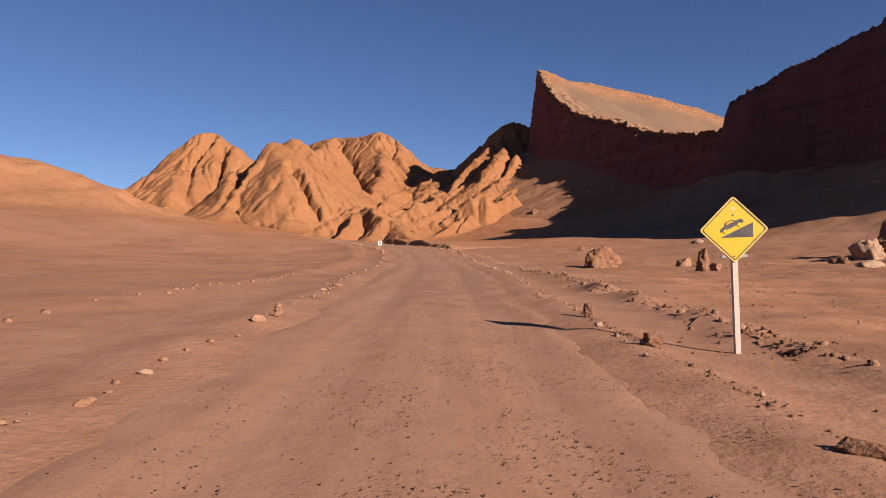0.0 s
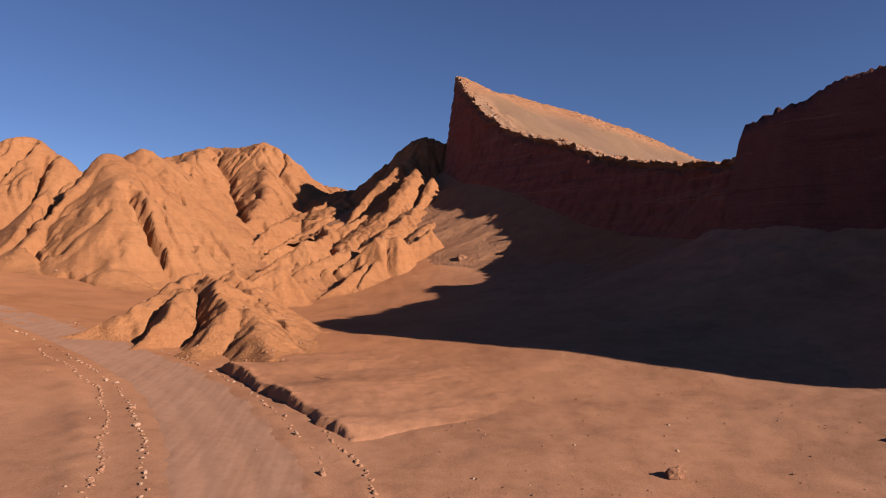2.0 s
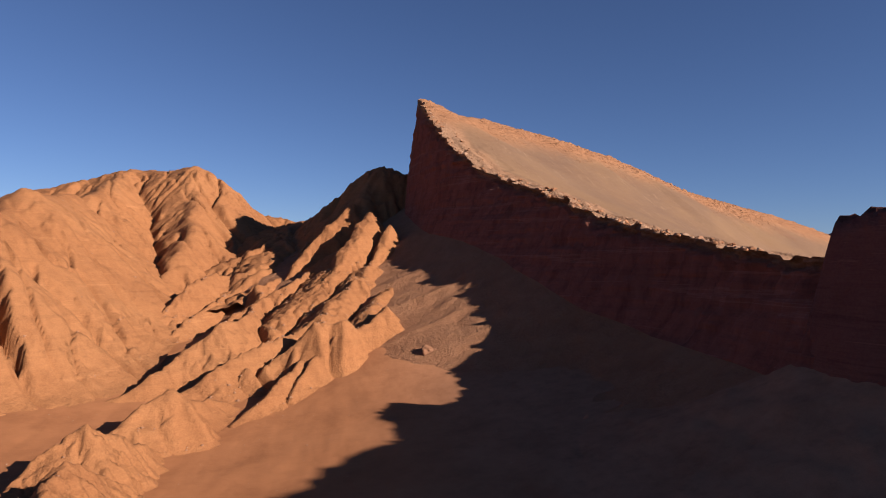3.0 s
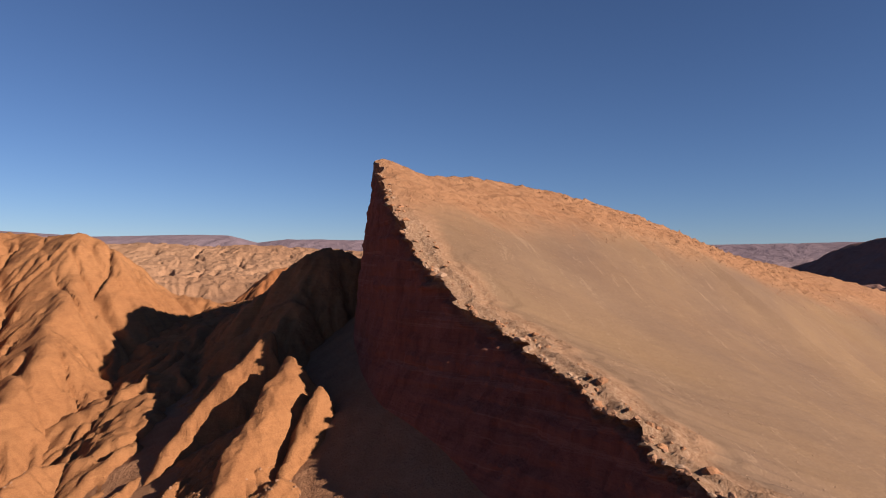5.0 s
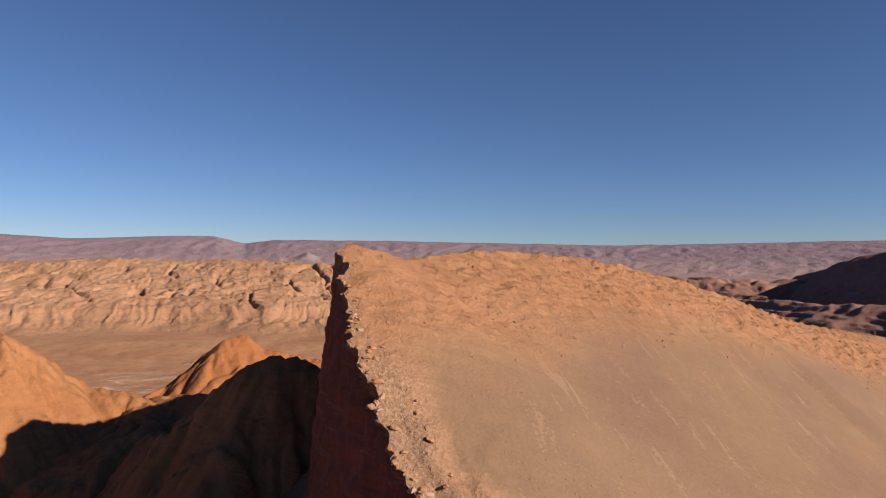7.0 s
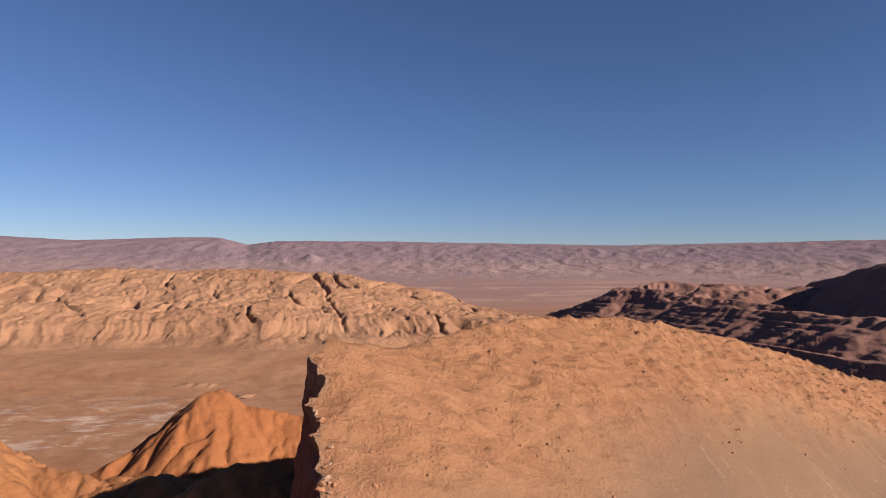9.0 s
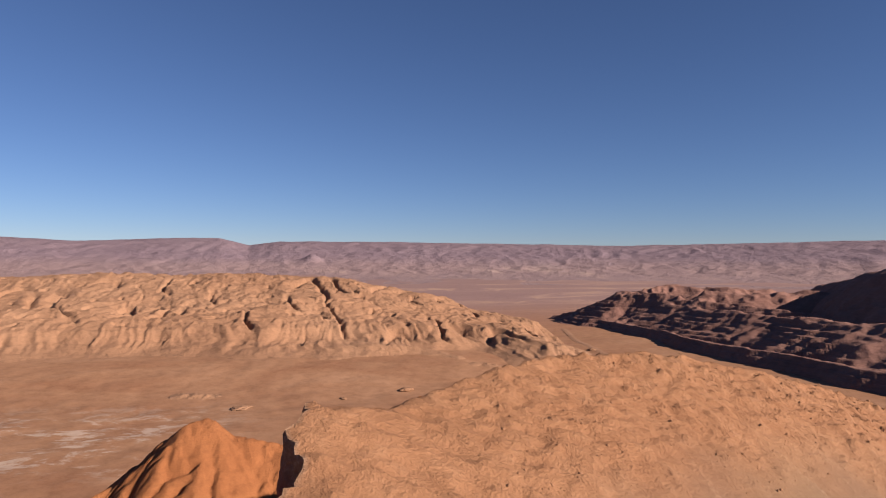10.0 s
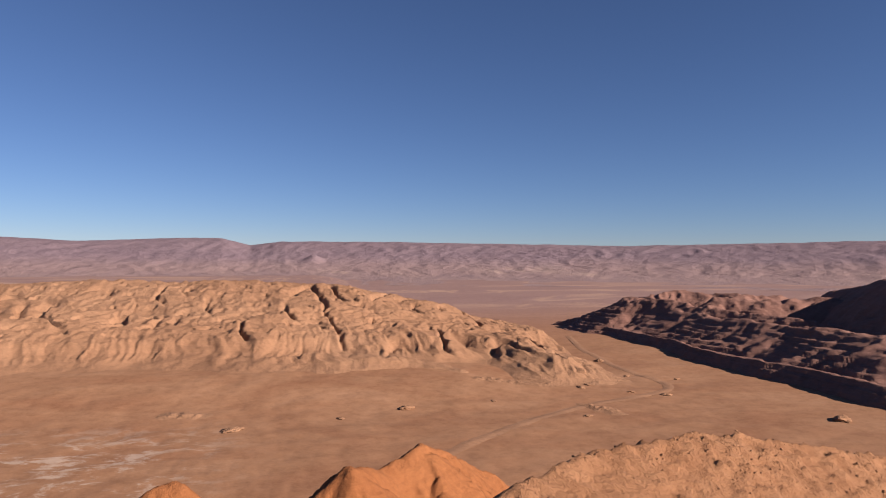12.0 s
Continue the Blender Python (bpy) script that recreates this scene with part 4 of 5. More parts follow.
# ---- outcrops in the middle of the hollow ----
hill("rock_outcrop", -36, 8, 90, 158, 0.2, [
    (1.2, 0.8, 0.4, [(-28.5, 105.0, 2.4), (-24, 108, 4.2), (-20.4, 110.5, 6.0), (-17.6, 114.5, 8.2), (-16.8, 120.3, 9.6)]),
    (1.3, 1.0, 0.3, [(-18.4, 102.8, 3.0), (-16.8, 108.3, 6.4), (-16.6, 114, 8.2)]),
    (1.1, 0.75, 0.4, [(-12.8, 102.0, 3.6), (-11.6, 108.0, 6.6), (-13.4, 115, 8.6), (-16.6, 120, 9.4)]),
    (1.0, 0.60, 0.8, [(-5.8, 98.8, 3.4), (-8.4, 104.5, 5.2), (-12.6, 115, 8.2)]),
    (1.0, 0.60, 0.6, [(-4.6, 107, 3.2), (-6.8, 113.5, 5.2), (-12, 121, 8.2)]),
    (1.5, 0.95, 0.3, [(-16.8, 120.3, 9.5), (-14.8, 126.4, 7.4), (-15.2, 132.5, 8.9)]),
    (1.5, 0.95, 0.3, [(-21.5, 126.5, 3.8), (-18.0, 130.0, 6.8), (-15.2, 132.5, 8.9), (-12.6, 137.5, 5.6)]),
    (1.5, 0.95, 0.3, [(-23.5, 134.5, 3.8), (-19.5, 139.5, 7.4), (-16.6, 142.5, 9.6), (-13.5, 148, 6.4), (-12.4, 152, 4.4)]),
    (1.6, 1.0, 0.3, [(-16.6, 124.5, 4.6), (-13.2, 130.6, 6.9), (-10.4, 135, 4.6)]),
    (1.6, 1.0, 0.3, [(-14.4, 121.0, 5.0), (-11.4, 126.4, 6.3), (-8.6, 131, 4.0)]),
    (1.4, 1.0, 0.3, [(-10.6, 126.6, 3.8), (-9.5, 129.4, 5.6), (-7.6, 132.5, 3.8)])],
    M_ROCK, "low eroded outcrop of red sandstone beside the road", "rock outcrop", 17, warp=1.1, wave=1.7, rough=0.75, size=3.4, blend=0.4, chop=0.55, foot=0.9, rill=0.2, rain=0.22, bank=1.0, rubble=(700, 0.04, 0.2, M_STONE))
def earth_ledge(name, pts, height, wide, seed, label):
    """A low crumbling step in the ground with an upright face on its left side, fading out behind."""
    line = smooth_line(pts, 8)
    x, y = np.meshgrid(np.arange(line[:, 0].min() - 3, line[:, 0].max() + wide + 3, 0.16), np.arange(line[:, 1].min() - 4, line[:, 1].max() + 5, 0.16))
    wx, wy = x + 0.5 * fbm(x / 2.2, y / 2.2, 4, seed), y + 0.5 * fbm(x / 2.2, y / 2.2, 4, seed + 3)
    d, s = line_offset(wx, wy, line)
    total = float(np.hypot(*np.diff(line, axis=0).T).sum())
    h = height * np.clip(np.minimum(s, total - s) / 2.5, 0, 1) ** 0.6 * (0.75 + 0.5 * noise2(s / 5, s * 0, seed + 5))
    behind, ahead = np.maximum(0, d), np.maximum(0, -d)
    if line[0][1] > line[-1][1]:
        behind, ahead = ahead, behind
    top = h * np.exp(-(behind / wide) ** 2) * np.clip(1.05 - ahead * 3.0 / height, -1, 1)
    top = top + (0.22 * np.abs(noise2(x / 1.1, y / 1.1, seed + 7)) + 0.10 * fbm(x / 0.5, y / 0.5, 3, seed + 9)) * np.clip(h, 0, 1) * np.exp(-(behind / 0.8) ** 2)
    g = ground_height(x, y)
    z = g + top - 0.06
    ob = grid_object(name, x, y, z, M_DIRT, keep=top > 0.02)
    return tagged(ob, label, "earth bank")


earth_ledge("earth_bank", [(-9.9, 98.5), (-7.4, 93.5), (-4.9, 88.9), (-2.6, 84.8), (-1.0, 81.5), (0.4, 79.0)], 0.95, 9.0, 19, "crumbling red earth bank at the edge of the road")
earth_ledge("earth_bank", [(-7.6, 101.6), (-5.6, 98.6), (-4.0, 95.8), (-2.4, 93.0), (-0.4, 90.4), (1.6, 87.6)], 0.8, 8.0, 27, "low broken ledge of red earth below the outcrop")
hill("rock_outcrop", -40, 36, 140, 252, 0.3, [
    (1.9, 0.95, 0.3, [(-31, 196, 6.0), (-26.5, 206, 11), (-23.6, 214.6, 16.4), (-20.7, 222, 21.0), (-17.6, 231, 22.6), (-12, 237, 21), (-7, 243, 23)]),
    (1.7, 0.95, 0.3, [(-25, 197.5, 7.0), (-19.6, 210, 13.6), (-15.4, 220, 17.4), (-11, 230, 19.4)]),
    (1.7, 0.95, 0.4, [(-24, 173, 5.0), (-16.4, 180.5, 10.2), (-10.6, 186, 15.2), (-7.5, 192, 15.8), (-7.0, 202, 16.2), (-6.5, 209, 17.8), (-7, 219, 20.4), (-2, 227, 22)]),
    (1.7, 0.95, 0.3, [(-14.5, 194, 11.5), (-9.5, 203, 15.6), (-4.5, 210, 19.0), (-0.6, 212, 21.0), (4, 219, 23.5)]),
    (1.7, 0.95, 0.3, [(-15, 169.5, 6.0), (-8.5, 175, 10.2), (-3.5, 180, 12.8), (0.6, 184, 13.6), (5, 190, 15.5)]),
    (1.6, 1.0, 0.3, [(-9.5, 170.5, 6.4), (-4.5, 175.5, 9.8), (0.4, 179.0, 11.2), (3.5, 181.5, 13.2)]),
    (1.6, 1.0, 0.25, [(-20, 149, 3.8), (-15.6, 154.5, 8.0), (-12.1, 158.6, 9.9), (-9.4, 163, 7.6), (-7, 168, 6.4)]),
    (1.5, 1.1, 0.25, [(-13.6, 152.6, 4.6), (-11.8, 155.8, 7.6), (-11.6, 158.4, 9.2)]),
    (1.6, 1.0, 0.25, [(-6.2, 160.5, 4.2), (-3.4, 165.5, 6.6), (-1.2, 169.8, 8.4), (1.6, 174.5, 10.2), (4, 179.5, 12.4)]),
    (1.6, 1.0, 0.25, [(-14, 152.5, 3.4), (-9.5, 159.6, 6.2), (-5.4, 165, 4.8)]),
    (1.5, 1.0, 0.3, [(-0.5, 166, 5.4), (2.0, 171, 8.2), (4.4, 176, 11.5)]),
    (0.8, 1.8, 0.4, [(1.5, 177.5, 12.6), (4.2, 178.6, 16), (6.2, 179.2, 15.4), (8.6, 179.2, 16.6), (11.0, 181.2, 15.0), (13.6, 183.2, 15.8), (16.6, 185.6, 18.2)]),
    (0.62, 0.70, 2.0, [(-3, 194, 14.5), (5, 205, 20.5), (10, 214, 25.5), (13, 222, 29.5)]),
    (0.7, 0.8, 1.0, [(6, 190, 16.6), (11, 202, 21.5), (16, 212, 25.5)]),
    (0.8, 0.8, 0.8, [(14, 190, 17.6), (18, 200, 20.5), (21, 210, 24)])],
    M_ROCK, "tangle of sharp red sandstone ridges and gullies", "rock outcrop", 23, warp=1.2, wave=2.2, rough=0.5, size=4.0, blend=0.5, chop=0.5, crack=0.2, foot=1.1, run=(0.85, 0.5), rill=0.3, rain=0.18, bank=0.9, rubble=(3600, 0.05, 0.38, M_STONE))


def slab_ridge(x0, x1, y0, y1, pts, seed, slope_l, slope_r, label):
    """A leaning slab of rock: a rounded sloping back and steep flanks."""
    xs, ys = np.arange(x0, x1, 0.3), np.arange(y0, y1, 0.3)
    x, y = np.meshgrid(xs, ys)
    wx = x + 0.9 * fbm(x / 4, y / 4, 3, seed)
    wy = y + 0.9 * fbm(x / 4, y / 4, 3, seed + 7)
    line = np.array([p[:2] for p in pts], float)
    d, s = line_offset(wx, wy, line)
    runs = np.concatenate([[0], np.cumsum(np.hypot(*np.diff(line, axis=0).T))])
    crest = np.interp(s, runs, [p[2] for p in pts])
    wide = np.interp(s, runs, [p[3] for p in pts])
    a = np.abs(d)
    z = crest - 0.25 * a - np.where(d > 0, slope_r, slope_l) * np.maximum(0, a - wide)
    z = z + 0.7 * (ridged(s / 3.0, d / 7.0, 3, seed + 3) - 0.6) + 0.5 * (0.25 - np.abs(noise2(x / 2.2, y / 2.2, seed + 4))) + 0.22 * fbm(x / 0.8, y / 0.8, 3, seed + 5)
    end = np.hypot(wx - line[-1][0], wy - line[-1][1])
    z = z - 3 * np.maximum(0, end - 1.2) * (s >= runs[-1] - 0.01)
    g = land(x, y)
    ob = grid_object("rock_spire", x, y, z, M_ROCK, keep=z > g - 1)
    return tagged(ob, label, "rock spire", "leaning rock spires")


slab_ridge(-14, 30, 212, 252, [(-1, 226, 23.5, 0.3), (3.2, 230.5, 28.8, 0.5), (8, 234.2, 34.2, 0.8), (13.1, 237.8, 39.6, 0.9)], 101, 1.9, 1.25, "tall leaning slab of sunlit red sandstone")
slab_ridge(-6, 34, 194, 246, [(6.5, 206, 21.0, 0.4), (9.5, 213, 26, 0.9), (13, 221, 31.6, 1.2), (17, 228.6, 37.3, 1.0)], 111, 1.9, 1.15, "leaning slab of red sandstone with a lit face")
slab_ridge(2, 38, 198, 240, [(14.2, 209.5, 22.0, 0.3), (16.8, 215.0, 26.0, 0.6), (18.6, 218.6, 29.8, 0.9), (20.6, 222.4, 33.7, 0.7)], 121, 2.0, 1.3, "short leaning slab of red sandstone")

# ---- hills behind the fin ----
hill("rock_hill", -28, 60, 215, 330, 0.6, [
    (1.15, 1.5, [(44, 262, 46), (32, 267, 51.5), (25, 269, 53), (20.5, 269.7, 53.4), (16.5, 270.5, 50), (12, 272, 44), (7, 276, 40), (2, 290, 38), (-1, 312, 38)]),
    (0.9, 1, [(20.5, 269.7, 53), (17, 258, 44), (12, 246, 36)]),
    (0.5, 4, [(-9, 222, 18), (-7, 240, 24.5), (-4, 262, 31), (-2, 290, 37), (-1, 312, 39)])],
    M_ROCK, "dark rocky hill against the end of the fin", "hill", 29, warp=1.5, gully=0.7, wave=7, rough=0.8, size=5, blend=1.0, crack=0.8, crease=0.5, rain=0.2)
hill("rock_hill", -70, 120, 305, 400, 0.5, [
    (0.85, 0.8, [(-45, 330, 14), (-22, 333, 26), (-6, 336, 36), (6, 338.5, 43.5), (11, 340.5, 48), (14, 341.5, 48.9), (20, 341, 45), (35, 339, 42), (46, 344, 49), (53, 352, 45), (63.5, 363.0, 47.0), (70, 370, 43), (84, 378, 34), (100, 385, 22)]),
    (0.9, 0.6, [(14, 341.5, 48.7), (13, 330, 40), (8, 318, 31)]),
    (0.9, 0.6, [(46, 344, 48.7), (48, 332, 40), (50, 318, 30)]),
    (0.9, 0.6, [(63.5, 363.0, 46.7), (66, 350, 40), (70, 338, 32)]),
    (0.9, 0.6, [(63.5, 363.0, 46.7), (58, 376, 38), (56, 390, 26)])],
    M_REDROCK, "sharp eroded hills of deep orange rock", "hill", 31, warp=1.2, gully=0.3, wave=9, rough=0.3, size=5, blend=0.5, base=4, crack=0.6, crease=0.22, run=(0.7, 0.7), chop=0.35, rain=0.10, bank=0.9)

# ---- the far side of the valley ----
def badlands():
    """A wide plateau worn into knobs and creases, with a fluted front."""
    xs, ys = np.arange(-460, 272, 1.1), np.concatenate([np.arange(610, 800, 1.1), np.arange(800, 960, 2.0)])
    x, y = np.meshgrid(xs, ys)
    wx = x + 14 * fbm(x / 60, y / 60, 4, 201)
    wy = y + 14 * fbm(x / 60, y / 60, 4, 203)
    z = ridge_field(wx, wy, [
        (0.30, 14, [(-620, 880, 55), (-400, 880, 62), (-228, 890, 65), (-132, 885, 67), (-8, 880, 67), (80, 870, 64), (140, 850, 51), (180, 800, 32), (200, 730, 22), (214, 668, 17)]),
        (0.40, 8, [(-450, 740, 40), (-300, 745, 38), (-151, 770, 43), (-71, 755, 34), (-3, 757, 41), (61, 795, 52), (110, 770, 40), (150, 720, 24)]),
        (0.45, 5, [(-330, 722, 18), (-230, 715, 22), (-130, 712, 20), (-60, 725, 24), (11, 690, 19), (60, 690, 22), (107, 690, 19), (150, 660, 13)])], 4, 0.06, 30, 205)
    g = land(x, y)
    # an apron, a steep fluted scarp above it, a gently rising top
    z = g + np.interp(z - g, [-12, 0, 4, 9, 13, 24, 70], [-12, 0, 3.0, 7.5, 15, 22, 68])
    up = np.clip((z - g) / 6, 0, 1)
    scarp = step01(z - g, 2, 6) * step01(z - g, 24, 14)
    top = step01(z - g, 12, 20)
    flute = 0.5 - np.abs(noise2(wx / 12, wy / 60, 211)) * 2.2 + 0.5 * (0.5 - np.abs(noise2(wx / 4.5, wy / 30, 217)) * 2.2)
    z = z + scarp * 1.9 * flute + up * (1 - top) * 1.0 * (np.abs(noise2(wx / 13, wy / 40, 218)) - 0.2)
    for size, depth, stretch in ((70, 4.0, 1.0), (34, 2.6, 0.7), (17, 2.4, 0.7), (8.5, 2.2, 0.7), (4.5, 1.5, 0.8)):
        z = z + top * depth * (1 if size > 20 else -1) * (np.abs(noise2(wx / size, wy / (size * stretch), 207 + int(size))) - 0.26)
    # a few deep cuts through the scarp and hollows on the top
    gully = np.maximum(0, 1 - np.abs(noise2(wx / 38, wy / 120, 213)) / 0.07)
    z = z - up * step01(z - g, 2, 12) * 5.5 * gully * step01(noise2(x / 50, y / 70, 214), -0.1, 0.15)
    pit = step01(noise2(wx / 10, wy / 8, 219), 0.36, 0.44)
    z = z - top * 3.2 * pit
    knob = np.maximum(0, noise2(wx / 9, wy / 9, 221) - 0.28)
    z = z + up * 5.0 * knob
    body = new("badland_plateau")
    body.location = (-100, 780, 12)
    row = int(np.searchsorted(ys, 738))
    for name, cut, label in (("eroded_front", slice(0, row + 1), "fluted front slope of pale clay"), ("plateau_top", slice(row, None), "knobbly worn plateau top")):
        under(grid_object(name, x[cut] + 100, y[cut] - 780, z[cut] - 12, M_BADLAND, keep=z[cut] > g[cut] - 2), body, label)
    return tagged(body, "wide plateau of pale orange eroded badlands", "plateau")


badlands()


def low_bank(pts, height, seed):
    """A low crumbling bank of pale clay on the valley floor."""
    line = smooth_line(pts, 8)
    x, y = np.meshgrid(np.arange(line[:, 0].min() - 14, line[:, 0].max() + 14, 0.9), np.arange(line[:, 1].min() - 12, line[:, 1].max() + 16, 0.9))
    d, s = line_offset(x + 3 * fbm(x / 12, y / 12, 3, seed), y + 3 * fbm(x / 12, y / 12, 3, seed + 2), line)
    total = float(np.hypot(*np.diff(line, axis=0).T).sum())
    h = height * np.clip(np.minimum(s, total - s) / 9, 0, 1) * (0.55 + 0.9 * np.abs(noise2(s / 9, s * 0, seed + 4)) + 0.5 * noise2(s / 25, s * 0, seed + 5))
    top = h * np.exp(-(d / 4.2) ** 2) * (0.8 + 0.8 * noise2(x / 3, y / 3, seed + 6)) - 0.10
    ob = grid_object("clay_bank", x, y, ground_height(x, y) + top, M_BADLAND, keep=top > 0.0)
    return tagged(ob, "low crumbling bank of pale clay on the valley floor", "earth bank", "clay banks on the valley floor")


for seed, height, pts in ((401, 2.6, [(-175, 716), (-147, 712), (-110, 704), (-77, 698)]), (411, 2.2, [(-24, 700), (-4, 694), (14, 690)]), (421, 1.6, [(-36, 590), (-18, 585), (-4, 584)]),
                          (441, 1.4, [(150, 640), (176, 632), (204, 622)]), (461, 1.6, [(196, 580), (206, 560), (210, 545)])):
    low_bank(pts, height, seed)


def terraced_range():
    """Dark beds of rock in steps, with sunlit knobs on top and a higher rounded hill behind."""
    xs, ys = np.concatenate([np.arange(330, 560, 1.5), np.arange(560, 1150, 4)]), np.arange(400, 1120, 2.0)
    x, y = np.meshgrid(xs, ys)
    wx = x + 10 * fbm(x / 60, y / 60, 4, 141)
    wy = y + 10 * fbm(x / 60, y / 60, 4, 143)
    z = ridge_field(wx, wy, [
        (0.8, 4, [(378, 1040, 6), (405, 1000, 20), (432, 955, 42), (452, 905, 39), (468, 850, 36), (486, 790, 33), (505, 740, 31)]),
        (0.55, 4, [(432, 955, 42), (460, 950, 44), (495, 948, 48), (537, 905, 47), (600, 900, 44)]),
        (0.55, 4, [(468, 850, 36), (500, 880, 43), (540, 850, 42), (600, 830, 46)]),
        (1.15, 3, [(392, 1010, 8), (384, 850, 12.5), (373, 700, 14), (375, 600, 15), (380, 520, 16), (396, 430, 16)]),
        (0.42, 5, [(446, 950, 33), (444, 850, 31), (440, 740, 32), (446, 640, 34), (462, 520, 35), (480, 430, 35)]),
        (0.85, 8, [(676, 905, 47), (634, 800, 66), (592, 725, 75), (572, 650, 82), (575, 540, 86), (620, 430, 86)])], 4, 0.3, 40, 145)
    low = step01(z, 58, 44)
    high = step01(z, 27, 37)
    z = z + low * high * (7 * (0.26 - np.abs(noise2(wx / 40, wy / 40, 221))) + 6 * (0.26 - np.abs(noise2(wx / 17, wy / 17, 223))) + 3.0 * (0.26 - np.abs(noise2(wx / 8, wy / 8, 227)))) + low * (1 - high) * (2.6 * (np.abs(noise2(wx / 26, wy / 60, 225)) - 0.26) + 2.2 * (0.26 - np.abs(noise2(wx / 12, wy / 16, 226))))
    # beds of uneven thickness that dip gently along the range
    levels = np.cumsum([-40] + [4.6, 2.4, 3.6, 5.2, 2.2, 3.0, 4.2, 2.6] * 4)
    q = z + 0.012 * (y - 700) + 2.2 * fbm(x / 40, y / 90, 4, 150)
    n = np.clip(np.searchsorted(levels, q.reshape(-1)).reshape(q.shape), 1, len(levels) - 1)
    lo, hi = levels[n - 1], levels[n]
    f = (q - lo) / (hi - lo)
    ledge = lo + (hi - lo) * (0.10 * f + 0.90 * step01(f, 0.62, 0.96))
    z = z + low * (1 - 0.7 * high) * (0.25 + 0.75 * step01(noise2(x / 45, y / 70, 152), -0.25, 0.1)) * (ledge - q)
    z = z + low * 0.5 * fbm(x / 7, y / 7, 4, 147) + (1 - low) * 1.5 * (np.abs(noise2(wx / 40, wy / 40, 148)) - 0.26)
    body = new("terraced_range")
    body.location = (430, 760, 8)
    g = land(x, y)
    col = int(np.searchsorted(xs, 560))
    for name, cut, label in (("terraced_slope", slice(0, col + 1), "stepped beds of dark rock"), ("rounded_hill", slice(col, None), "dark rounded hill")):
        under(grid_object(name, x[:, cut] - 430, y[:, cut] - 760, z[:, cut] - 8, M_BEDS, keep=z[:, cut] > g[:, cut] - 3), body, label)
    return tagged(body, "dark terraced range of layered rock in shade", "rock range")


terraced_range()


def far_mountains():
    """A long range on the horizon, laid out on an arc."""
    ang = np.radians(np.linspace(-75, 62, 700))
    rad = np.concatenate([np.linspace(2300, 3300, 40), np.linspace(3325, 4650, 54)])
    a, r = np.meshgrid(ang, rad)
    x, y = 35 + r * np.sin(a), 200 + r * np.cos(a)
    deg = np.degrees(a)
    sky_line = np.interp(deg, [-75, -50, -36, -21.5, -16, -9, -5.7, -3.5, -1, 8, 20, 28, 46, 62], [210, 205, 190, 196, 176, 203, 204, 160, 187, 190, 178, 168, 195, 190])
    rise = step01(r, 2700, 4560) ** 1.7
    z = -8 + (sky_line + 8) * rise
    warp = 160 * fbm(x / 500, y / 500, 3, 153)
    z = z + step01(r, 2750, 3600) * step01(4620 - r, 60, 500) * (15 * (ridged((x + warp) / 170, (y + warp) / 260, 5, 151) - 0.55) + 6 * fbm(x / 60, y / 60, 3, 155))
    z = z + 5 * fbm(deg / 2.2, deg * 0, 4, 157) * step01(r, 4200, 4560)
    z = z + 40 * np.maximum(0, 1 - np.hypot((deg - 1.6) / 1.0, (r - 3700) / 90)) ** 1.1
    z = z - 260 * step01(r, 4580, 4650)
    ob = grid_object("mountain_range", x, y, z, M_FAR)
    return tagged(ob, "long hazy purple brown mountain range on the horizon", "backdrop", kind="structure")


far_mountains()

# ---- road signs ----
def plain(name, color, rough=0.6, metal=0.0, wear=0.12):
    m, n, l, bsdf = mat_nodes(name)
    v = place_vec(n, l)
    worn = noise_node(n, l, v, 9, 6, 0.7)
    fine = noise_node(n, l, v, 60, 4, 0.6)
    dusty = tuple(c * (1 - wear) + d * wear for c, d in zip(color, (0.45, 0.28, 0.18)))
    col = mix(n, l, ramp(n, l, worn, [(0.42, (0, 0, 0)), (0.7, (1, 1, 1))]), color, dusty)
    l.new(mix(n, l, 0.12, col, ramp(n, l, fine, [(0.3, tuple(c * 0.7 for c in color)), (0.7, color)])), bsdf.inputs["Base Color"])
    bsdf.inputs["Roughness"].default_value = rough
    bsdf.inputs["Metallic"].default_value = metal
    l.new(bump(n, l, fine, 0.15, 0.003), bsdf.inputs["Normal"])
    return m


M_YELLOW = plain("yellow_sign_sheet", (0.482, 0.314, 0.002), 0.55, wear=0.02)
M_RIM = plain("pale_yellow_edge", (0.516, 0.387, 0.103), 0.55)
M_BLACK = plain("black_sign_film", (0.030, 0.030, 0.039), 0.5)
M_WHITE = plain("white_sign_paint", (0.533, 0.516, 0.482), 0.55)
M_POST = plain("weathered_post_paint", (0.396, 0.361, 0.318), 0.7, wear=0.35)
M_STEEL = plain("zinc_bolt", (0.430, 0.430, 0.430), 0.4, 0.9)
M_FADED = plain("faded_sticker", (0.619, 0.361, 0.120), 0.6)


def outline_prism(points, y0, y1):
    """A flat shape in x and z, given thickness along y."""
    bm = bmesh.new()
    front = [bm.verts.new((x, y0, z)) for x, z in points]
    back = [bm.verts.new((x, y1, z)) for x, z in points]
    bm.faces.new(front)
    bm.faces.new(back[::-1])
    for k in range(len(points)):
        bm.faces.new((front[k - 1], back[k - 1], back[k], front[k]))
    bmesh.ops.recalc_face_normals(bm, faces=bm.faces)
    return bm


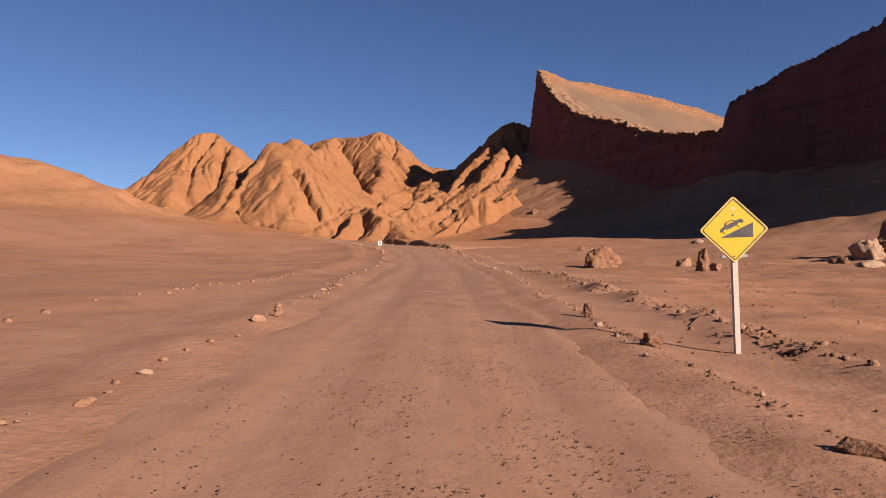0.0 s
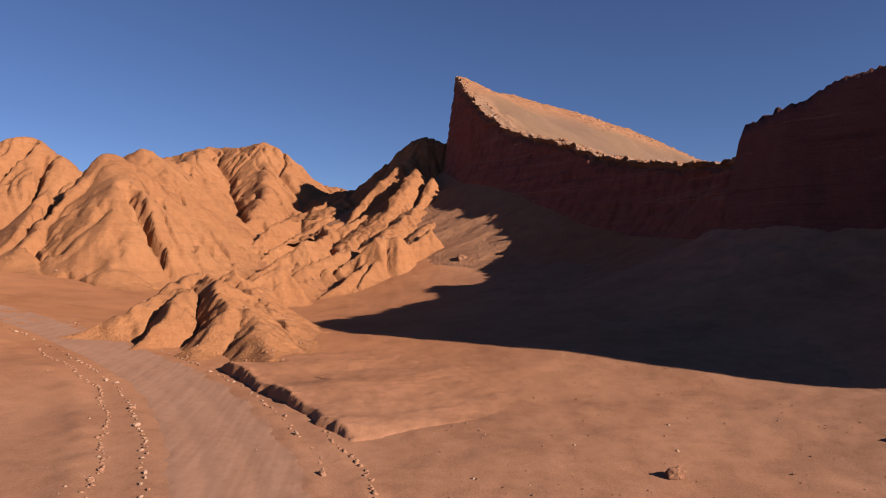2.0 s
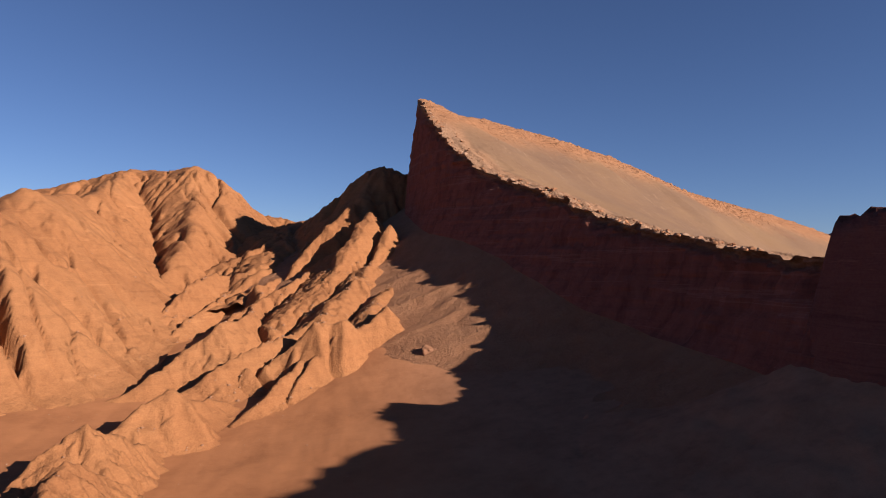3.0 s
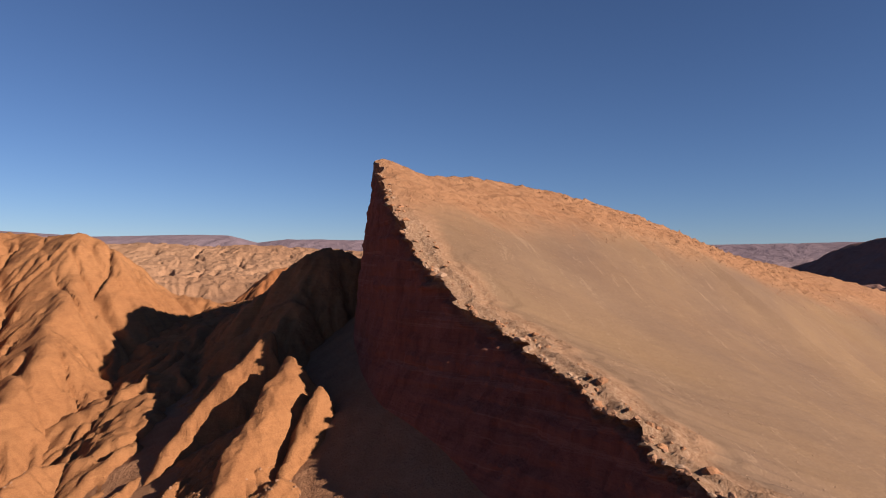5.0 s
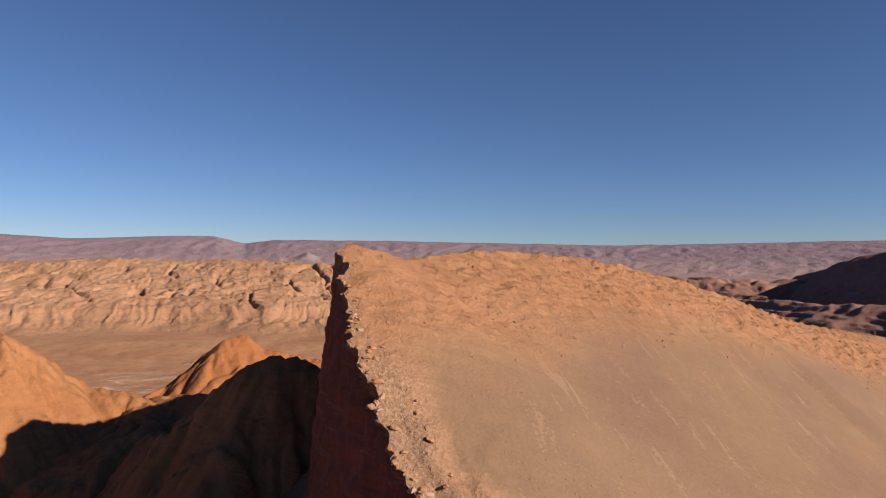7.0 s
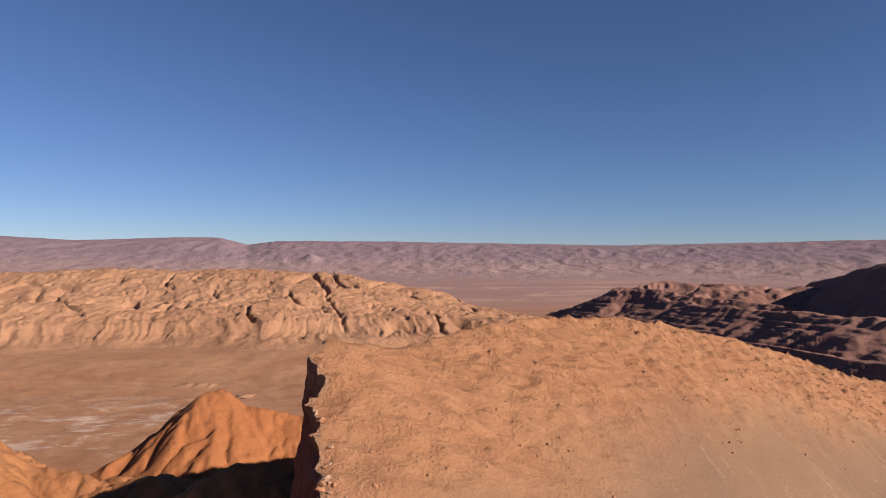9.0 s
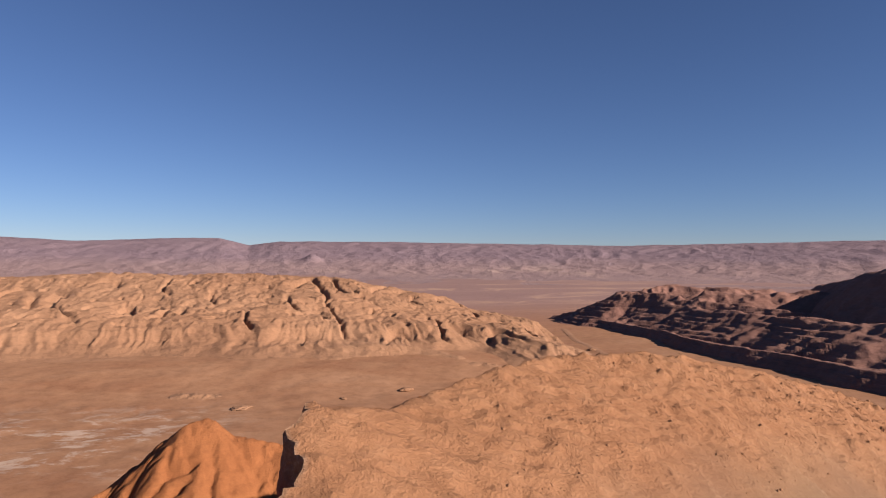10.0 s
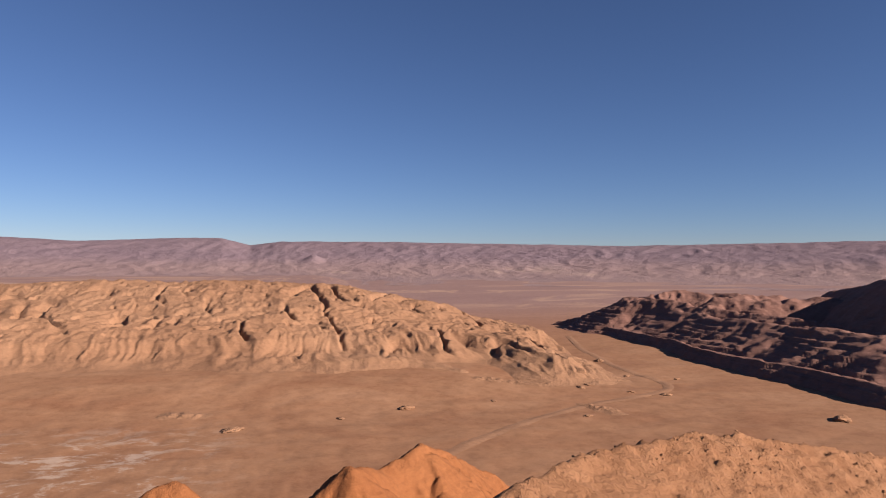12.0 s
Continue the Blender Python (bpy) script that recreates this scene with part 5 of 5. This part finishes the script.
def rounded_diamond(half, r, steps=5):
    pts = []
    for k in range(4):
        a0 = math.pi / 2 * k
        cx, cz = (half - r * math.sqrt(2)) * math.cos(a0), (half - r * math.sqrt(2)) * math.sin(a0)
        for t in range(steps + 1):
            a = a0 - math.pi / 4 + math.pi / 2 * t / steps
            pts.append((cx + r * math.cos(a), cz + r * math.sin(a)))
    return pts


def ring_prism(outer, inner, y0, y1):
    bm = bmesh.new()
    rows = [[bm.verts.new((x, y, z)) for x, z in pts] for pts, y in ((outer, y0), (inner, y0), (inner, y1), (outer, y1))]
    n = len(outer)
    for a, b in ((0, 1), (1, 2), (2, 3), (3, 0)):
        for k in range(n):
            bm.faces.new((rows[a][k - 1], rows[a][k], rows[b][k], rows[b][k - 1]))
    bmesh.ops.recalc_face_normals(bm, faces=bm.faces)
    return bm


def box_bm(x0, x1, y0, y1, z0, z1, bevel=0.0):
    bm = bmesh.new()
    bmesh.ops.create_cube(bm, size=1, matrix=Matrix.LocRotScale(((x0 + x1) / 2, (y0 + y1) / 2, (z0 + z1) / 2), None, (x1 - x0, y1 - y0, z1 - z0)))
    if bevel:
        bmesh.ops.bevel(bm, geom=bm.edges[:], offset=bevel, segments=2, affect="EDGES")
    return bm


def disc_bm(cx, cz, r, y0, y1, sides=14):
    return outline_prism([(cx + r * math.cos(k * 2 * math.pi / sides), cz + r * math.sin(k * 2 * math.pi / sides)) for k in range(sides)], y0, y1)


def warning_sign():
    """A yellow diamond for a steep climb on a leaning post; x across, z up, its face towards -y."""
    sign = new("road_sign")
    h, zc = 0.425, 1.69
    post = part("post", box_bm(-0.036, 0.036, 0.0, 0.07, -0.35, 1.42, 0.006), M_POST, sign, "pale weathered square post")
    plate = part("plate", outline_prism([(x, z + zc) for x, z in rounded_diamond(h, 0.035)], -0.006, 0.0), M_YELLOW, sign, "yellow diamond plate with a thin pale rim")
    part("rim", ring_prism([(x, z + zc) for x, z in rounded_diamond(h + 0.004, 0.037)], [(x, z + zc) for x, z in rounded_diamond(h - 0.014, 0.03)], -0.010, -0.0065), M_RIM, plate, "thin pale yellow edge")
    part("border", ring_prism([(x, z + zc) for x, z in rounded_diamond(h - 0.026, 0.028)], [(x, z + zc) for x, z in rounded_diamond(h - 0.040, 0.024)], -0.009, -0.0065), M_BLACK, plate, "thin black border line")
    part("slope_symbol", outline_prism([(-0.165, zc - 0.10), (0.235, zc - 0.10), (0.235, zc + 0.085)], -0.009, -0.0065), M_BLACK, plate, "black wedge of the climb symbol")
    tilt = math.atan2(0.185, 0.40)
    c, s = math.cos(tilt), math.sin(tilt)

    def along(u, w):
        return (-0.165 + u * c - w * s, zc - 0.10 + u * s + w * c)

    car = [(0.03, 0.055), (0.03, 0.085), (0.07, 0.105), (0.10, 0.11), (0.13, 0.145), (0.22, 0.148), (0.26, 0.115), (0.32, 0.11), (0.345, 0.095), (0.345, 0.055)]
    symbol = part("car_symbol", outline_prism([along(u, w) for u, w in car], -0.009, -0.0065), M_BLACK, plate, "black car on the wedge")
    for u in (0.085, 0.28):
        part("wheel_symbol", disc_bm(*along(u, 0.048), 0.026, -0.0125, -0.0095), M_YELLOW, symbol)
    part("window_symbol", outline_prism([along(u, w) for u, w in ((0.125, 0.115), (0.145, 0.136), (0.212, 0.138), (0.235, 0.115))], -0.0125, -0.0095), M_YELLOW, symbol)
    part("sticker", disc_bm(-0.005, zc + 0.265, 0.032, -0.008, -0.0062, 18), M_FADED, plate, "small faded round sticker")
    for z in (zc - 0.34, zc + 0.19):
        part("bolt", disc_bm(0.0, z, 0.012, -0.014, -0.006, 8), M_STEEL, plate)
    part("bracket", box_bm(-0.16, 0.16, 0.0, 0.03, zc - 0.36, zc - 0.32, 0.004), M_STEEL, sign)
    bm = bmesh.new()
    bmesh.ops.create_cone(bm, cap_ends=True, segments=14, radius1=0.2, radius2=0.07, depth=0.08, matrix=Matrix.Translation((0.0, 0.045, -0.01)))
    part("footing", bm, M_STONE, sign, "small mound of packed earth")
    return tagged(sign, "yellow diamond steep climb warning sign on a pale post", "road sign")


sign = warning_sign()
sign.matrix_world = pose(4.28, 9.60, -0.19, 0, -2.2, -4)


def marker_board():
    board = new("marker_board")
    part("post", box_bm(-0.03, 0.03, 0.0, 0.05, -0.3, 0.62, 0.004), M_POST, board, "dark short post")
    plate = part("panel", box_bm(-0.2, 0.2, -0.02, 0.0, 0.42, 0.86, 0.004), M_WHITE, board, "small square white panel")
    part("symbol", outline_prism([(-0.10, 0.50), (-0.10, 0.76), (0.09, 0.76), (0.09, 0.50), (0.03, 0.50), (0.03, 0.70), (-0.045, 0.70), (-0.045, 0.50)], -0.026, -0.0205), M_BLACK, plate, "plain dark symbol")
    part("bolt", disc_bm(0.0, 0.81, 0.01, -0.026, -0.02, 8), M_STEEL, plate)
    return tagged(board, "small white roadside marker board on a short post", "road sign")


board = marker_board()
board.matrix_world = pose(-6.9, 67.8, float(ground_height(np.array([-6.9]), np.array([67.8]))[0]), 0, 0, 4)

# ---- boulders ----
def boulder(x, y, size, seed, shape, label, material=None, turn=0.0, level=4, name="boulder", group=""):
    ob = new(name, rock_mesh(name, seed, level, 0.42, shape, material or M_BOULDER))
    z = float(ground_height(np.array([x]), np.array([y]))[0])
    ob.matrix_world = Matrix.LocRotScale((x, y, z + 0.30 * size * shape[2]), Euler((0, 0, turn)), (size, size, size))
    return tagged(ob, label, name.replace("_", " "), group)


boulder(10.3, 45.2, 1.2, 3, (1.15, 0.9, 0.85), "large rough brown boulder on the open sand", turn=0.4, level=5)
boulder(14.0, 37.3, 0.62, 7, (0.55, 0.6, 1.35), "upright pointed slab of brown rock", turn=0.3)
boulder(14.9, 37.8, 0.4, 8, (0.8, 0.7, 0.9), "small broken rock beside a slab", M_STONE)
boulder(15.9, 45.6, 0.75, 9, (1.2, 0.7, 0.75), "broken brown rock on the sand", M_STONE, 0.8)
boulder(17.2, 46.0, 0.45, 12, (1, 0.8, 0.7), "small brown rock on the sand", M_STONE)
boulder(24.9, 43.4, 0.6, 15, (1, 0.9, 0.75), "dark rounded rock on the plain")
boulder(28.3, 46.0, 1.15, 18, (0.9, 0.8, 1.0), "blocky pale boulder on the plain", M_PALE, 0.5)
boulder(30.5, 47.0, 1.6, 21, (0.8, 0.9, 1.2), "tall rough boulder on the plain", None, 1.1)
boulder(24.0, 39.0, 0.6, 24, (1.6, 0.7, 0.45), "flat pale stone lying on the plain", M_PALE)
boulder(26.2, 40.6, 0.5, 27, (1.1, 0.8, 0.6), "low dark stone on the plain")
boulder(3.03, 12.85, 0.15, 31, (0.58, 0.6, 1.4), "upright dark stone at the road edge", None, 0.6)
boulder(3.12, 9.35, 0.14, 33, (1.1, 0.8, 0.8), "dark lump of rock at the road edge")
boulder(3.06, 4.98, 0.105, 34, (1.6, 0.75, 0.6), "flat dark clod of rock at the road edge", None, -0.35)
boulder(22.0, 175.5, 1.5, 36, (1.1, 0.9, 0.85), "big square boulder at the foot of the scree", None, 0.2)
boulder(14.2, 72.5, 0.45, 39, (1, 0.8, 0.8), "small brown rock on open sand")
boulder(27.0, 74.0, 0.5, 41, (1.2, 0.8, 0.6), "pale rock on open sand", M_PALE)
for k, (vx, vy, vs, vh) in enumerate(((97, 582, 4.2, 0.8), (318, 513, 6, 0.8), (6, 556, 6, 0.25), (281, 723, 5, 0.7), (217, 617, 3.5, 0.6), (225, 625, 2.5, 0.7), (213, 640, 3, 0.5), (243, 600, 2.5, 0.6), (262, 590, 4, 0.35), (300, 640, 2.5, 0.5), (240, 718, 13, 0.9), (228, 705, 8, 0.8), (150, 590, 2.5, 0.4), (60, 570, 2.5, 0.4), (226, 648, 8, 1.1), (231, 660, 7.2, 0.9), (206, 560, 2.4, 0.5), (190, 548, 2.2, 0.6), (270, 655, 2.6, 0.6))):
    boulder(vx, vy, vs if vs > 7 else 0.7 * vs, 50 + k, (1.5, 1.0, 0.62 * vh), "lone weathered crag on the valley floor", M_BADLAND, 0.4 * k, 4, "rock_crag", "crags on the valley floor")

# ---- stones set along the road ----
STONES = [rock_mesh("roadside_stone", 200 + k, 2, 0.38, (1.0, 0.8, 0.75), M_PALE if k % 2 else M_STONE) for k in range(7)]
rng = np.random.RandomState(11)


def lay_stone(x, y, size, k):
    z = float(ground_height(np.array([x]), np.array([y]))[0])
    ob = new("roadside_stone", STONES[k % 7])
    ob.matrix_world = Matrix.LocRotScale((x, y, z + 0.2 * size), Euler((rng.uniform(-0.3, 0.3), rng.uniform(-0.3, 0.3), rng.uniform(0, 6.3))), (size * rng.uniform(0.9, 1.6), size * rng.uniform(0.7, 1.1), size * rng.uniform(0.7, 1.2)))
    return tagged(ob, "pale rough stone set along the road edge" if k % 7 % 2 else "brown rough stone set along the road edge", "stone", "stones along the road")


run = np.concatenate([[0], np.cumsum(np.hypot(*np.diff(n_line, axis=0).T))])
count = 0
s_at = 33.0
while s_at < 175 and count < 290:
    k = int(np.searchsorted(run, s_at))
    if k >= len(n_line) - 1:
        break
    y_here = n_line[k][1]
    for side, chance in ((-1, 0.75 if y_here < 40 else 0.95), (1, 0.55 if y_here < 50 else 0.75)):
        if rng.rand() < chance:
            off = side * (float(half_width(y_here) + widening(y_here) if side > 0 else left_edge(y_here)) + 0.1 * math.sin(s_at * 0.9) + rng.normal(0, 0.09))
            x, y = n_line[k] + off * np.array([tang[k, 1], -tang[k, 0]])
            lay_stone(x, y, rng.choice([0.045, 0.065, 0.09, 0.13], p=[0.4, 0.38, 0.18, 0.04]) * (0.75 if y_here < 30 else 1.0 if y_here < 50 else 1.6), count)
            count += 1
    s_at += rng.uniform(0.42, 0.8) if y_here < 100 else rng.uniform(0.9, 1.5)
for x, y, size in ((-1.92, 5.65, 0.06), (-1.98, 6.7, 0.055), (-2.05, 8.4, 0.06), (-2.35, 12.4, 0.07)):
    lay_stone(x, y, size, count)
    count += 1


# ---- loose gravel and rubble ----
def scatter_ground(name, n, box, seed, small, large, material, label, mask=None, lift=0.0):
    r = np.random.RandomState(seed)
    x, y = r.uniform(box[0], box[1], n), r.uniform(box[2], box[3], n) if len(box) == 4 else box[2] + (box[3] - box[2]) * r.rand(n) ** box[4]
    if mask is not None:
        ok = mask(x, y, r)
        x, y = x[ok], y[ok]
    size = small * (large / small) ** (r.rand(len(x)) ** 3)
    return gravel(name, x, y, ground_height(x, y) + lift, size, material, label, seed)


def on_road(x, y, r):
    d, _ = line_offset(x, y, ROAD_LINE)
    return (d > -1.9) & (d < 2.7) & (r.rand(len(x)) < (0.15 + 0.85 * (noise2(x / 0.8, y / 1.6, 3) > 0.0)) * (0.15 + 0.85 * step01(d, -1.6, 0.6)))


def right_rows(x, y, r):
    d, _ = line_offset(x, y, ROAD_LINE)
    outer = 4.9 + 0.35 * noise2(y / 6, y * 0) + 0.6 * step01(y, 20, 60)
    a = np.exp(-((d - half_width(y) - widening(y) - 0.15) / 0.10) ** 2) + 0.8 * np.exp(-((d - outer) / 0.22) ** 2) * (0.25 + (noise2(y / 2.5, y * 0 + 4) > 0.0)) + 0.012 * (d > 3.2)
    return r.rand(len(x)) < a


def outer_bank(x, y, r):
    d, s = line_offset(x, y, ROAD_LINE)
    d = d - 0.6 * noise2(s / 11, s * 0 + 1)
    return r.rand(len(x)) < 0.7 * np.exp(-((d - 4.9) / 0.32) ** 2) * step01(fbm(x / 1.3, y / 2.6, 2, 33), -0.05, 0.2)


def left_rows(x, y, r):
    d, _ = line_offset(x, y, ROAD_LINE)
    a = np.exp(-((d + left_edge(y)) / 0.09) ** 2) + (0.8 - 0.5 * step01(y, 40, 52)) * np.exp(-((d + 5.2 + 0.5 * step01(y, 45, 20) + 0.25 * noise2(y / 5, y * 0 + 2)) / 0.12) ** 2) * (y > 9) + 0.002
    return r.rand(len(x)) < a * (0.25 + 0.9 * (noise2(x / 1.6, y / 1.6, 5) > 0))


def row_stones(seed, side, y0, y1, gap, small, large, at):
    """Stones laid out in a line beside the road."""
    r = np.random.RandomState(seed)
    idx = []
    s_now = float(run[np.searchsorted(n_line[:, 1], y0)])
    while s_now < run[min(len(run) - 1, int(np.searchsorted(n_line[:, 1], y1)))]:
        idx.append(int(np.searchsorted(run, s_now)))
        s_now += r.uniform(0.5, 1.5) * gap
    idx = np.array(idx)
    off = side * (at(n_line[idx, 1]) + 0.16 * np.sin(run[idx] * 0.8) + r.normal(0, 0.08, len(idx)))
    x, y = n_line[idx, 0] + off * tang[idx, 1], n_line[idx, 1] - off * tang[idx, 0]
    return x, y, small * (large / small) ** r.rand(len(x))


scatter_ground("road_gravel", 52000, (-2.5, 4.5, 1.9, 22, 1.8), 21, 0.004, 0.013, M_GRIT, "fine loose dark gravel lying on the road", on_road, 0.032)
scatter_ground("road_gravel", 26000, (-3.0, 4.5, 14, 46, 1.2), 27, 0.006, 0.016, M_GRIT, "fine loose dark gravel lying on the road", on_road, 0.028)
scatter_ground("road_gravel", 6000, (-3.5, 4.5, 1.9, 40, 1.6), 22, 0.004, 0.012, M_STONE, "fine loose brown gravel lying on the road", on_road, 0.032)
scatter_ground("roadside_rubble", 70000, (2.0, 11.0, 3.5, 95, 1.4), 23, 0.010, 0.06, M_BOULDER, "rows of small broken stones beside the road", right_rows)
scatter_ground("roadside_rubble", 34000, (-16.0, -1.5, 3.5, 95, 1.3), 24, 0.010, 0.05, M_STONE, "rows of small broken stones beside the road", left_rows)
scatter_ground("roadside_rubble", 16000, (3.5, 8.5, 6, 40, 1.2), 28, 0.025, 0.10, M_BOULDER, "heaped dark rubble on the low bank beside the road", outer_bank)
for seed, side, y0, y1, gap, at in ((61, -1, 70, 104, 0.42, lambda y: 5.1 - 0.6 * step01(y, 76, 92)), (62, 1, 58, 79, 0.42, lambda y: 5.5 + 0 * y), (63, 1, 8, 58, 0.5, lambda y: 5.0 + 0.5 * step01(y, 20, 60)), (64, -1, 10, 70, 1.1, lambda y: 5.6 - 0.5 * step01(y, 20, 45))):
    sx, sy, ss = row_stones(seed, side, y0, y1, gap, 0.06 if y0 < 30 else 0.09, (0.12 if side > 0 else 0.10) if y0 < 30 else 0.2, at)
    gravel("stone_row", sx, sy, ground_height(sx, sy), ss, M_STONE, "line of rough stones laid beside the road", seed, category="stones")
scatter_ground("desert_pebbles", 15000, (4, 70, 6, 100, 1.0), 25, 0.015, 0.10, M_BOULDER, "scattered brown pebbles on the desert floor", lambda x, y, r: r.rand(len(x)) < 0.3 + 0.7 * (noise2(x / 6, y / 3, 8) > 0.1))
scatter_ground("desert_pebbles", 1600, (-40, 60, 70, 180, 1.0), 26, 0.03, 0.13, M_PALE, "scattered pale stones on the desert floor", None)


# ---- the track across the far valley ----
TRACK = [(60, 455), (103, 499), (150, 540), (200, 572), (245, 590), (272, 606), (283, 630), (280, 670), (285, 720), (300, 800), (330, 900)]
t_line = smooth_line(TRACK, 14)
t_tan = np.gradient(t_line, axis=0)
t_tan /= np.linalg.norm(t_tan, axis=1)[:, None]
t_across = np.linspace(-3.4, 3.4, 7)
TX = t_line[:, None, 0] + t_across[None] * t_tan[:, None, 1]
TY = t_line[:, None, 1] - t_across[None] * t_tan[:, None, 0]
valley_track = grid_object("valley_track", TX, TY, ground_height(TX, TY) + 0.35 - 0.06 * np.abs(t_across)[None] ** 1.2, M_TRACK)
tagged(valley_track, "pale dirt track winding across the valley floor", "road", kind="structure")
